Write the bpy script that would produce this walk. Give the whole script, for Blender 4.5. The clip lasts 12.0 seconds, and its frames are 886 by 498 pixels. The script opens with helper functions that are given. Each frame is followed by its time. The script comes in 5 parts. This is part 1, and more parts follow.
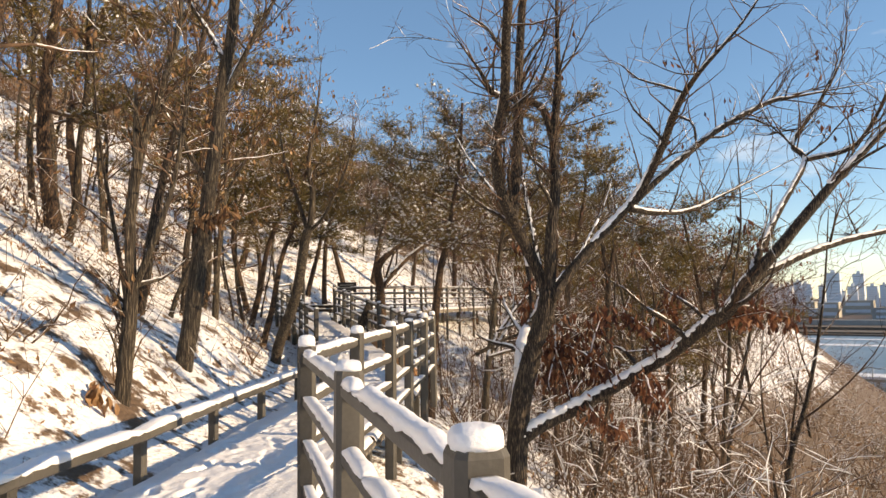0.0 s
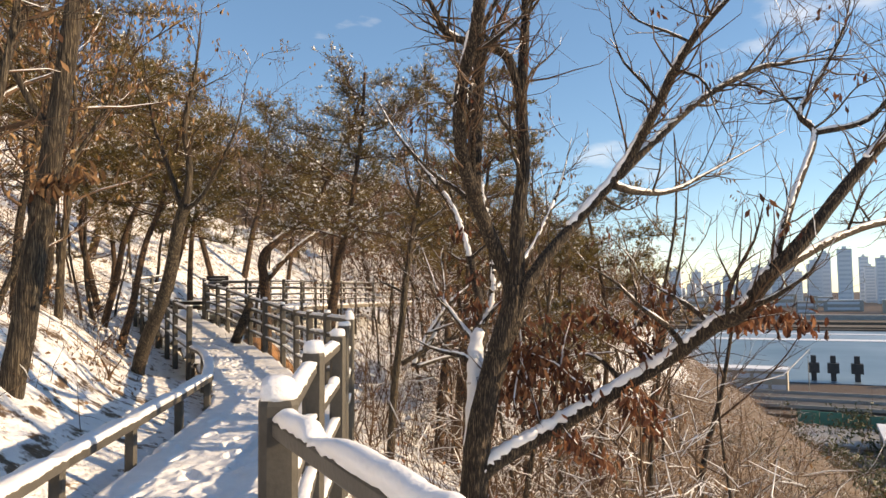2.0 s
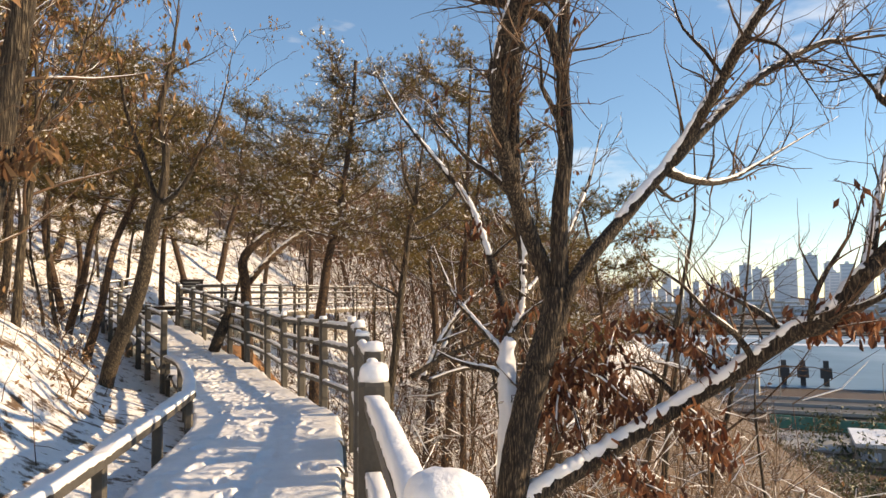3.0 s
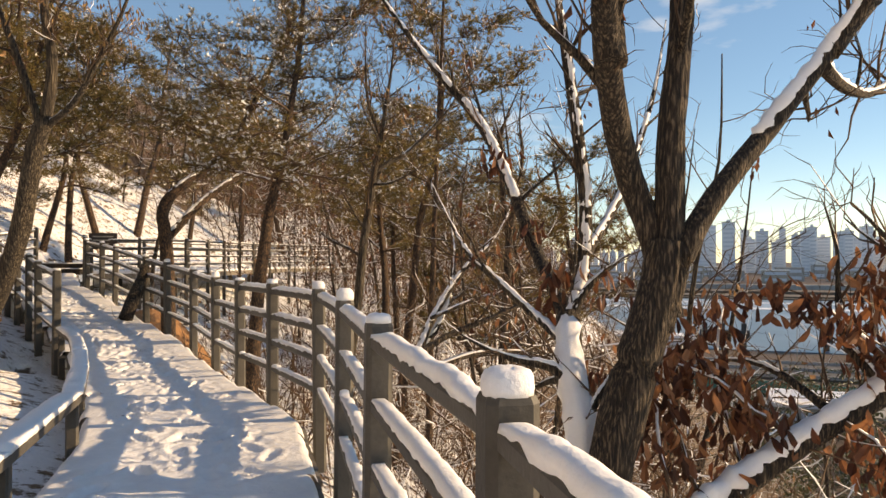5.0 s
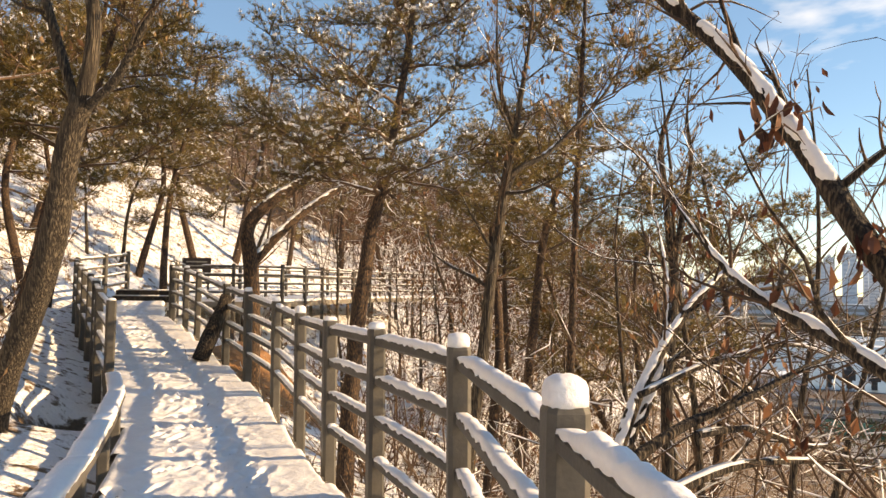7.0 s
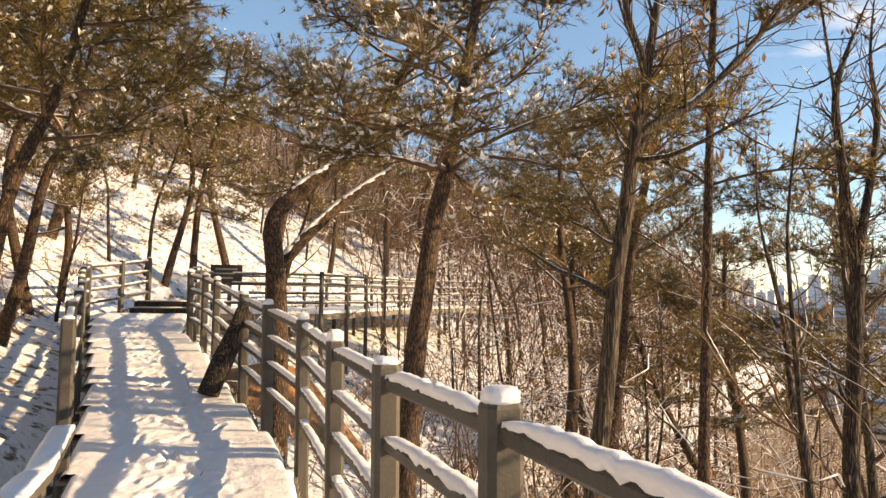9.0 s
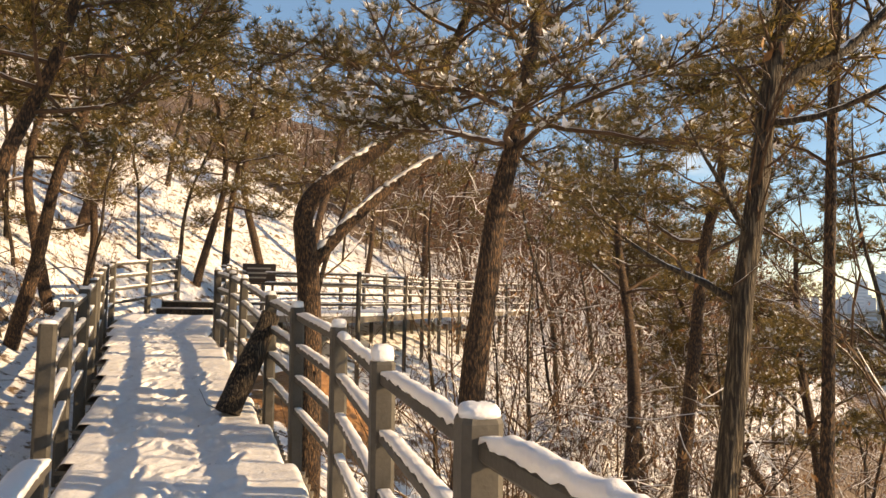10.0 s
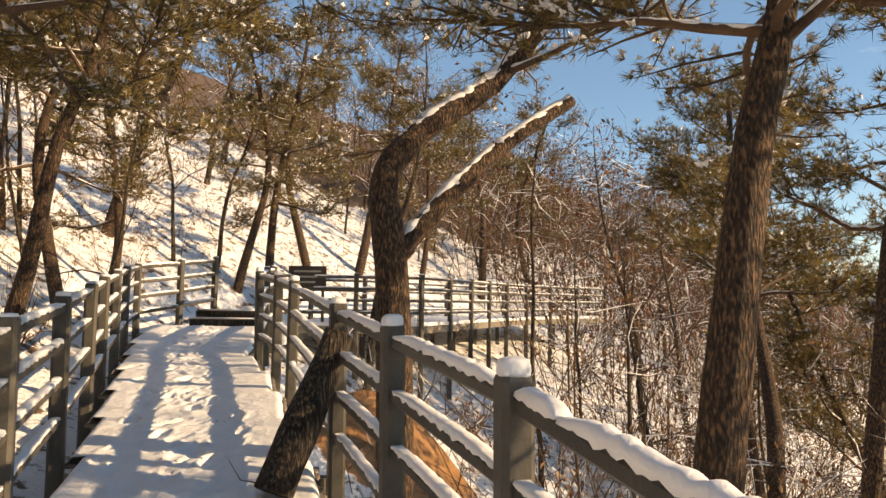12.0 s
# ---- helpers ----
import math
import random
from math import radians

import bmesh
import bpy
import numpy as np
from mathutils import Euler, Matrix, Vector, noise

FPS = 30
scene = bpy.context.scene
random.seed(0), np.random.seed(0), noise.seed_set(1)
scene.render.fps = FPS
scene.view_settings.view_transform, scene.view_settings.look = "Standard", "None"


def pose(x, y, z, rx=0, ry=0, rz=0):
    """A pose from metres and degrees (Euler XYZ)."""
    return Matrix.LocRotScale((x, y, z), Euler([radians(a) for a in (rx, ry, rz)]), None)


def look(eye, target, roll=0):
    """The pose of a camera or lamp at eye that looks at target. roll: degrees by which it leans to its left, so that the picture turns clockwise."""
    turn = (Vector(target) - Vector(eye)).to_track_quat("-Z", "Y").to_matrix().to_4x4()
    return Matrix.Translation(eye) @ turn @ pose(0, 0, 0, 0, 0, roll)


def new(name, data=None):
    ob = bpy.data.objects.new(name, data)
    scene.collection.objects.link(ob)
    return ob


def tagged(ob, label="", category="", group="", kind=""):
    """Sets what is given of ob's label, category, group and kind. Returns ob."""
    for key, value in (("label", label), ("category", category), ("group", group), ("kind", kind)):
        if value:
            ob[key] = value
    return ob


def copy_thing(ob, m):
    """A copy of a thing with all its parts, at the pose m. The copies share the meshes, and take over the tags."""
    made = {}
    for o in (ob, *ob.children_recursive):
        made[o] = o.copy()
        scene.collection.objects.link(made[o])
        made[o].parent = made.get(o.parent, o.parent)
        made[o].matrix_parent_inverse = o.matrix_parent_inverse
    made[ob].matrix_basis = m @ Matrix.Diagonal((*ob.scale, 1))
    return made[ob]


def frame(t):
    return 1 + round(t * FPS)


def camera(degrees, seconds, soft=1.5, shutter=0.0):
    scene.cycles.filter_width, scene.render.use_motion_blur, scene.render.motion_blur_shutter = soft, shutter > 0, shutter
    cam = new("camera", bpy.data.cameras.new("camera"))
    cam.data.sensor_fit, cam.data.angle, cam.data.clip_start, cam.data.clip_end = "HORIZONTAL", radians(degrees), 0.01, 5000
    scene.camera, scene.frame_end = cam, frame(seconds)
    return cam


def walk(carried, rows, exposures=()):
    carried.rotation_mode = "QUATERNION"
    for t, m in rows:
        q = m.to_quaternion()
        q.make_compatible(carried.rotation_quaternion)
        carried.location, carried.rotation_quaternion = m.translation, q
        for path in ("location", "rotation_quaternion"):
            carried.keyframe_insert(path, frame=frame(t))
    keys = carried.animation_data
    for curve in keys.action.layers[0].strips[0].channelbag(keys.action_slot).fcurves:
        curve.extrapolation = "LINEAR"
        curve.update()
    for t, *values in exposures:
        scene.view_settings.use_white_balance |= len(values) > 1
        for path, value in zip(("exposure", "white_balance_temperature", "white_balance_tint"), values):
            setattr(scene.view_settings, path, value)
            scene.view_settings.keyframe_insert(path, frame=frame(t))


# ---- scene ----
cam = camera(63.5, 12.0)
METRES, EYE, TILT, LEAN, TURN = 16.0, 1.42, 0.0, 0.0, 0.0
ROWS = [
    (0.0, 0.0, 0.0, 0.0, 0.07, 3.94, 0.95),
    (0.5, -0.0136, 0.0349, -0.0004, -3.65, 3.87, 1.27),
    (1.0, -0.0265, 0.0677, 0.0001, -7.4, 3.8, 1.32),
    (1.5, -0.0364, 0.1059, 0.0004, -9.51, 3.95, 1.12),
    (2.0, -0.048, 0.1437, 0.0016, -10.64, 3.41, 0.79),
    (2.5, -0.0579, 0.1836, 0.0012, -11.73, 3.93, 0.51),
    (3.0, -0.0667, 0.2215, 0.0009, -12.81, 3.79, 0.74),
    (5.0, -0.0705, 0.3874, -0.0007, -18.35, 0.65, 0.01),
    (5.5, -0.0658, 0.4306, 0.0003, -18.45, 1.25, 0.14),
    (6.0, -0.0644, 0.4727, 0.0003, -17.0, 2.17, -0.22),
    (6.5, -0.0594, 0.5167, 0.001, -13.17, 2.74, -0.23),
    (7.0, -0.0578, 0.56, 0.0006, -10.61, 2.95, -0.65),
    (9.0, -0.0561, 0.7334, 0.0014, -7.23, 3.63, -0.49),
    (9.5, -0.0562, 0.7751, 0.0022, -5.8, 4.46, -0.89),
    (10.0, -0.0614, 0.8161, 0.0012, -4.41, 3.78, -0.95),
    (10.5, -0.0685, 0.858, 0.0013, -3.03, 3.55, -1.36),
    (11.0, -0.0781, 0.8995, 0.0008, -1.27, 3.17, -1.16),
    (11.5, -0.0876, 0.9439, 0.0012, -0.23, 3.18, -1.01),
    (12.0, -0.0983, 0.9843, 0.0016, -1.11, 4.17, -0.63),
]
EXPOSURES = [(0.0, 0.87, 9200, 14), (3.0, 1.02, 9500, 14), (5.5, 0.87, 10800, 16), (6.5, 0.97, 10900, 16), (7.0, 1.27, 11000, 16), (9.0, 1.29, 11200, 17), (10.0, 1.08, 11100, 16), (12.0, 1.01, 10900, 15)]
walk(cam, [(t, pose(0, 0, EYE, TILT, LEAN, TURN) @ pose(METRES * x, METRES * y, METRES * z, 90 + pitch, roll, yaw)) for t, x, y, z, yaw, pitch, roll in ROWS], EXPOSURES)

# ---- world, sun ----
SUN_EL, SUN_AZ = radians(18.5), radians(100.0)          # azimuth clockwise from +y
world = bpy.data.worlds.new("world")
scene.world = world
world.use_nodes = True
wn, wl = world.node_tree.nodes, world.node_tree.links
sky = wn.new("ShaderNodeTexSky")
sky.sky_type, sky.sun_disc = "NISHITA", False
sky.sun_elevation, sky.sun_rotation = SUN_EL, SUN_AZ
sky.altitude = 1200.0
sky.air_density, sky.dust_density, sky.ozone_density = 0.85, 0.0, 2.0
# thin wisps of cloud, drawn in the sky itself
wcoord = wn.new("ShaderNodeTexCoord")
wmap = wn.new("ShaderNodeMapping")
wmap.inputs["Scale"].default_value = (1.6, 1.6, 5.0)
wnoise = wn.new("ShaderNodeTexNoise")
wnoise.inputs["Scale"].default_value, wnoise.inputs["Detail"].default_value = 2.2, 6.0
wramp = wn.new("ShaderNodeValToRGB")
wramp.color_ramp.elements[0].position, wramp.color_ramp.elements[1].position = 0.62, 0.9
wmix = wn.new("ShaderNodeMixRGB")
wmix.inputs["Color2"].default_value = (6.0, 6.2, 6.5, 1)
wl.new(wcoord.outputs["Generated"], wmap.inputs["Vector"])
wl.new(wmap.outputs["Vector"], wnoise.inputs["Vector"])
wl.new(wnoise.outputs["Fac"], wramp.inputs["Fac"])
wl.new(wramp.outputs["Color"], wmix.inputs["Fac"])
whs = wn.new("ShaderNodeHueSaturation")
whs.inputs["Saturation"].default_value = 1.22
wl.new(sky.outputs["Color"], whs.inputs["Color"])
# an even blue under the sky's own gradient, as in cold clear air
wblue = wn.new("ShaderNodeMixRGB")
wblue.inputs["Fac"].default_value = 0.36
wblue.inputs["Color2"].default_value = (0.7, 1.5, 3.1, 1)
wl.new(whs.outputs["Color"], wblue.inputs["Color1"])
wl.new(wblue.outputs["Color"], wmix.inputs["Color1"])
wl.new(wmix.outputs["Color"], wn["Background"].inputs["Color"])
wn["Background"].inputs["Strength"].default_value = 0.14

sun = new("sun", bpy.data.lights.new("sun", "SUN"))
sun.data.energy, sun.data.angle, sun.data.color = 3.7, radians(0.53), (1.0, 0.87, 0.7)
SUN_WAY = Vector((math.sin(SUN_AZ) * math.cos(SUN_EL), math.cos(SUN_AZ) * math.cos(SUN_EL), math.sin(SUN_EL)))
sun.matrix_world = look(SUN_WAY * 60, (0, 0, 0))

# ---- materials ----


def material(name, colours, rough=0.8, scale=8.0, stretch=(1, 1, 1), bump=0.3, bump_scale=40.0, island=0.0, per_object=0.0, fine=0.35, spots=None, metal=0.0, soft=0.0, space="Object", depth=0.02):
    """Noise-driven surface: two or more colours over a broad and a fine noise, a bump, and a shift per island or object."""
    m = bpy.data.materials.new(name)
    m.use_nodes = True
    n, l = m.node_tree.nodes, m.node_tree.links
    b = n["Principled BSDF"]
    b.inputs["Roughness"].default_value, b.inputs["Metallic"].default_value = rough, metal
    co = n.new("ShaderNodeTexCoord")
    mp = n.new("ShaderNodeMapping")
    mp.inputs["Scale"].default_value = stretch
    l.new(co.outputs[space], mp.inputs["Vector"])
    broad = n.new("ShaderNodeTexNoise")
    broad.inputs["Scale"].default_value, broad.inputs["Detail"].default_value = scale, 5
    small = n.new("ShaderNodeTexNoise")
    small.inputs["Scale"].default_value, small.inputs["Detail"].default_value = bump_scale, 6
    l.new(mp.outputs["Vector"], broad.inputs["Vector"])
    l.new(mp.outputs["Vector"], small.inputs["Vector"])
    mixf = n.new("ShaderNodeMixRGB")
    mixf.inputs["Fac"].default_value = fine
    l.new(broad.outputs["Fac"], mixf.inputs["Color1"])
    l.new(small.outputs["Fac"], mixf.inputs["Color2"])
    fac = mixf.outputs["Color"]
    if island or per_object:
        src = n.new("ShaderNodeNewGeometry").outputs["Random Per Island"] if island else n.new("ShaderNodeObjectInfo").outputs["Random"]
        mr = n.new("ShaderNodeMixRGB")
        mr.inputs["Fac"].default_value = island or per_object
        l.new(fac, mr.inputs["Color1"])
        l.new(src, mr.inputs["Color2"])
        fac = mr.outputs["Color"]
    ramp = n.new("ShaderNodeValToRGB")
    els = ramp.color_ramp.elements
    lo, hi = (0.32, 0.68) if not island else (0.2, 0.85)
    for i, c in enumerate(colours):
        p = lo + (hi - lo) * i / max(1, len(colours) - 1)
        e = els[i] if i < 2 else els.new(p)
        e.position, e.color = p, (*c, 1)
    l.new(fac, ramp.inputs["Fac"])
    col = ramp.outputs["Color"]
    if spots:
        sc, thr, sp = spots
        sn = n.new("ShaderNodeTexNoise")
        sn.inputs["Scale"].default_value, sn.inputs["Detail"].default_value = sc, 8
        sn.inputs["Roughness"].default_value = 0.7
        l.new(co.outputs[space], sn.inputs["Vector"])
        sr = n.new("ShaderNodeValToRGB")
        sr.color_ramp.elements[0].position, sr.color_ramp.elements[1].position = thr, thr + 0.06
        l.new(sn.outputs["Fac"], sr.inputs["Fac"])
        sm = n.new("ShaderNodeMixRGB")
        sm.inputs["Color2"].default_value = (*sp, 1)
        l.new(sr.outputs["Color"], sm.inputs["Fac"])
        l.new(col, sm.inputs["Color1"])
        col = sm.outputs["Color"]
    l.new(col, b.inputs["Base Color"])
    if bump:
        bp = n.new("ShaderNodeBump")
        bp.inputs["Strength"].default_value, bp.inputs["Distance"].default_value = bump, depth
        l.new(mixf.outputs["Color"], bp.inputs["Height"])
        l.new(bp.outputs["Normal"], b.inputs["Normal"])
    if soft:
        b.inputs["Transmission Weight"].default_value = 0
        tr = n.new("ShaderNodeBsdfTranslucent")
        ms = n.new("ShaderNodeMixShader")
        ms.inputs["Fac"].default_value = soft
        l.new(col, tr.inputs["Color"])
        l.new(b.outputs["BSDF"], ms.inputs[1])
        l.new(tr.outputs["BSDF"], ms.inputs[2])
        l.new(ms.outputs["Shader"], n["Material Output"].inputs["Surface"])
    return m


def bark(name, crack, mid, ridge, scale, squash=0.07):
    """Furrowed bark: long plates split by dark cracks, with real relief in the bump."""
    m = bpy.data.materials.new(name)
    m.use_nodes = True
    n, l = m.node_tree.nodes, m.node_tree.links
    b = n["Principled BSDF"]
    b.inputs["Roughness"].default_value = 0.92
    co = n.new("ShaderNodeTexCoord")
    mp = n.new("ShaderNodeMapping")
    mp.inputs["Scale"].default_value = (1, 1, squash)
    wob = n.new("ShaderNodeTexNoise")
    wob.inputs["Scale"].default_value, wob.inputs["Detail"].default_value = 5.0, 4
    add = n.new("ShaderNodeMixRGB")
    add.blend_type = "ADD"
    add.inputs["Fac"].default_value = 0.035
    vo = n.new("ShaderNodeTexVoronoi")
    vo.feature = "DISTANCE_TO_EDGE"
    vo.inputs["Scale"].default_value = scale
    fine = n.new("ShaderNodeTexNoise")
    fine.inputs["Scale"].default_value, fine.inputs["Detail"].default_value = scale * 2.2, 8
    l.new(co.outputs["Object"], add.inputs["Color1"])
    l.new(co.outputs["Object"], wob.inputs["Vector"])
    l.new(wob.outputs["Color"], add.inputs["Color2"])
    l.new(add.outputs["Color"], mp.inputs["Vector"])
    l.new(mp.outputs["Vector"], vo.inputs["Vector"])
    l.new(mp.outputs["Vector"], fine.inputs["Vector"])
    mul = n.new("ShaderNodeMath")
    mul.operation = "MULTIPLY_ADD"
    mul.inputs[1].default_value = 0.55
    l.new(vo.outputs["Distance"], mul.inputs[0])
    sc = n.new("ShaderNodeMath")
    sc.operation = "MULTIPLY"
    sc.inputs[1].default_value = 1.15
    l.new(fine.outputs["Fac"], sc.inputs[0])
    l.new(sc.outputs[0], mul.inputs[2])
    ramp = n.new("ShaderNodeValToRGB")
    e = ramp.color_ramp.elements
    e[0].position, e[0].color = 0.5, (*crack, 1)
    e[1].position, e[1].color = 0.68, (*mid, 1)
    e2 = e.new(0.86)
    e2.color = (*ridge, 1)
    l.new(mul.outputs[0], ramp.inputs["Fac"])
    l.new(ramp.outputs["Color"], b.inputs["Base Color"])
    bp = n.new("ShaderNodeBump")
    bp.inputs["Strength"].default_value, bp.inputs["Distance"].default_value = 1.0, 0.035
    l.new(mul.outputs[0], bp.inputs["Height"])
    l.new(bp.outputs["Normal"], b.inputs["Normal"])
    return m


SNOW = material("snow", [(0.80, 0.81, 0.83), (0.88, 0.88, 0.89)], 0.62, 3.0, bump=0.55, bump_scale=55)
DECK_SNOW = material("trodden_snow", [(0.76, 0.77, 0.79), (0.87, 0.87, 0.88)], 0.6, 5.0, bump=1.0, bump_scale=26)
GROUND_M = material("snowy_ground", [(0.78, 0.79, 0.81), (0.87, 0.87, 0.88)], 0.7, 1.3, bump=1.0, bump_scale=11, depth=0.1, fine=0.7, spots=(3.4, 0.53, (0.16, 0.10, 0.058)))
RAIL_M = material("weathered_rail_paint", [(0.04, 0.036, 0.03), (0.092, 0.083, 0.07)], 0.62, 5.0, (1, 1, 1), 0.25, 60, per_object=0.25)
DECK_M = material("deck_board", [(0.12, 0.10, 0.08), (0.22, 0.19, 0.15)], 0.75, 6.0, (1, 6, 6), 0.3, 50, per_object=0.4)
BARK_DARK = bark("dark_bark", (0.008, 0.0055, 0.004), (0.036, 0.025, 0.017), (0.16, 0.12, 0.085), 38.0, 0.11)
BARK_GREY = bark("grey_bark", (0.018, 0.013, 0.009), (0.055, 0.041, 0.028), (0.17, 0.135, 0.095), 40.0)
BARK_PINE = bark("pine_bark", (0.018, 0.012, 0.009), (0.06, 0.036, 0.023), (0.19, 0.105, 0.058), 34.0, 0.3)
TWIG_M = material("twig_bark", [(0.038, 0.022, 0.013), (0.135, 0.075, 0.042)], 0.85, 4.0, bump=0.0)
LEAF_RUST = material("rust_oak_leaf", [(0.05, 0.017, 0.010), (0.15, 0.05, 0.024), (0.33, 0.15, 0.075)], 0.7, 9.0, island=0.75, bump=0.0, soft=0.35)
LEAF_TAN = material("tan_oak_leaf", [(0.12, 0.052, 0.025), (0.26, 0.14, 0.066), (0.45, 0.265, 0.13)], 0.7, 6.0, island=0.75, bump=0.0, soft=0.35)
LEAF_AMBER = material("amber_oak_leaf", [(0.14, 0.075, 0.032), (0.27, 0.155, 0.065), (0.42, 0.27, 0.13)], 0.7, 6.0, island=0.75, bump=0.0, soft=0.35)
NEEDLE_M = material("pine_needle", [(0.05, 0.043, 0.014), (0.19, 0.143, 0.046), (0.40, 0.275, 0.105)], 0.6, 2.0, island=0.7, bump=0.0, soft=0.4)
SHRUB_M = material("evergreen_leaf", [(0.03, 0.045, 0.018), (0.09, 0.10, 0.04)], 0.5, 2.0, island=0.7, bump=0.0, soft=0.2)
WATER_M = material("river_ice", [(0.07, 0.11, 0.145), (0.16, 0.21, 0.25), (0.36, 0.41, 0.45)], 0.35, 0.012, (1, 1, 1), 0.0, 0.05, space="Object")
ROAD_M = material("road_asphalt", [(0.06, 0.06, 0.062), (0.12, 0.12, 0.12)], 0.85, 0.2, bump=0.1)
CONC_M = material("grey_concrete", [(0.28, 0.28, 0.27), (0.4, 0.39, 0.37)], 0.8, 0.3, bump=0.1)
# distance haze mixed into wall and window colour; nearer buildings share the windows
TOWER_M = material("haze_paled_wall", [(0.64, 0.7, 0.77), (0.78, 0.81, 0.85)], 0.8, 0.02, bump=0.0, per_object=0.5)
GLASSY_M = material("haze_paled_window", [(0.5, 0.57, 0.65), (0.6, 0.66, 0.73)], 0.5, 0.3, bump=0.0)
BEIGE_M = material("beige_wall", [(0.34, 0.31, 0.26), (0.44, 0.41, 0.35)], 0.8, 0.3, bump=0.1)
GREEN_M = material("green_fence_paint", [(0.04, 0.2, 0.16), (0.07, 0.3, 0.24)], 0.55, 0.4, bump=0.0)
DARK_M = material("dark_steel", [(0.03, 0.033, 0.036), (0.06, 0.065, 0.07)], 0.6, 1.0, bump=0.0)
SIGN_M = material("dark_brown_sign_board", [(0.035, 0.022, 0.016), (0.06, 0.04, 0.028)], 0.6, 6.0, bump=0.1)
REED_M = material("dry_reeds", [(0.09, 0.07, 0.055), (0.17, 0.135, 0.105)], 0.9, 0.03, bump=0.2, bump_scale=0.4)

# ---- mesh helpers ----


class Shape:
    """Vertices and faces gathered before they become one mesh."""

    def __init__(self):
        self.v, self.f = [], []

    def tube(self, pts, radii, sides=6, cap=True, rough=0.0, grain=1.0):
        base, last = len(self.v), len(pts) - 1
        ref = Vector((0.31, 0.17, 0.93))
        for i, p in enumerate(pts):
            d = (pts[min(i + 1, last)] - pts[max(i - 1, 0)])
            d = d.normalized() if d.length > 1e-6 else Vector((0, 0, 1))
            if abs(d.dot(ref)) > 0.97:
                ref = Vector((0.93, 0.2, 0.3))
            a = d.cross(ref).normalized()
            b = d.cross(a)
            for k in range(sides):
                t = 2 * math.pi * k / sides
                o = a * math.cos(t) + b * math.sin(t)
                k2 = 1 + rough * (noise.noise(o * 3.6 + p * 0.9 * grain) + 0.6 * noise.noise(o * 9 + p * 1.5 * grain)) if rough else 1
                self.v.append(p + o * radii[i] * k2)
        for i in range(last):
            for k in range(sides):
                j = (k + 1) % sides
                q = base + i * sides
                self.f.append((q + k, q + j, q + sides + j, q + sides + k))
        if cap:
            self.f.append(tuple(base + k for k in range(sides))[::-1])
            self.f.append(tuple(base + last * sides + k for k in range(sides)))

    def box(self, lo, hi):
        b = len(self.v)
        for z in (lo[2], hi[2]):
            self.v += [Vector((lo[0], lo[1], z)), Vector((hi[0], lo[1], z)), Vector((hi[0], hi[1], z)), Vector((lo[0], hi[1], z))]
        self.f += [tuple(b + i for i in q) for q in ((3, 2, 1, 0), (4, 5, 6, 7), (0, 1, 5, 4), (1, 2, 6, 5), (2, 3, 7, 6), (3, 0, 4, 7))]

    def beam(self, a, b, w, h, bevel=0.0):
        """A bar from a to b, w across and h high, its long edges rounded by bevel."""
        a, b = Vector(a), Vector(b)
        d = (b - a).normalized()
        s = d.cross(Vector((0, 0, 1)))
        s = s.normalized() if s.length > 1e-4 else Vector((1, 0, 0))
        u = s.cross(d)
        c = bevel
        ring = [(-w / 2 + c, -h / 2), (w / 2 - c, -h / 2), (w / 2, -h / 2 + c), (w / 2, h / 2 - c), (w / 2 - c, h / 2), (-w / 2 + c, h / 2), (-w / 2, h / 2 - c), (-w / 2, -h / 2 + c)]
        if not c:
            ring = ring[::2]
            ring = [(-w / 2, -h / 2), (w / 2, -h / 2), (w / 2, h / 2), (-w / 2, h / 2)]
        k = len(ring)
        q = len(self.v)
        for e in (a, b):
            self.v += [e + s * x + u * z for x, z in ring]
        self.f += [(q + i, q + (i + 1) % k, q + k + (i + 1) % k, q + k + i) for i in range(k)]
        self.f += [tuple(q + i for i in range(k))[::-1], tuple(q + k + i for i in range(k))]

    def blob(self, c, r, h, rng, sides=7):
        """A low, uneven lump with a flat underside."""
        q = len(self.v)
        for lev, (k, z) in enumerate(((1.0, 0.0), (1.06, 0.45), (0.7, 0.88))):
            for i in range(sides):
                t = 2 * math.pi * i / sides
                m = k * rng.uniform(0.86, 1.12)
                self.v.append(Vector((c[0] + r * m * math.cos(t), c[1] + r * m * math.sin(t), c[2] + h * z)))
        self.v.append(Vector((c[0], c[1], c[2] + h)))
        for lev in range(2):
            for i in range(sides):
                j = (i + 1) % sides
                a = q + lev * sides
                self.f.append((a + i, a + j, a + sides + j, a + sides + i))
        for i in range(sides):
            self.f.append((q + 2 * sides + i, q + 2 * sides + (i + 1) % sides, q + 3 * sides))
        self.f.append(tuple(q + i for i in range(sides))[::-1])

    def mesh(self, name, mat, smooth=True):
        me = bpy.data.meshes.new(name)
        me.from_pydata([tuple(p) for p in self.v], [], self.f)
        if smooth:
            me.shade_smooth()
        me.materials.append(mat)
        me.update()
        return me


def part(name, shape, mat, parent=None, label="", smooth=True):
    data = shape if isinstance(shape, bpy.types.Mesh) else shape.mesh(name, mat, smooth)
    ob = new(name, data)
    ob.parent = parent
    if label:
        tagged(ob, label)
    return ob


def thing(name, label, category, group="", kind="", at=(0, 0, 0)):
    ob = new(name)
    ob.location = at
    return tagged(ob, label, category, group, kind)


def lerp_line(pts, y):
    for (x0, y0), (x1, y1) in zip(pts, pts[1:]):
        if y <= y1:
            return x0 + (x1 - x0) * (y - y0) / (y1 - y0)
    return pts[-1][0]


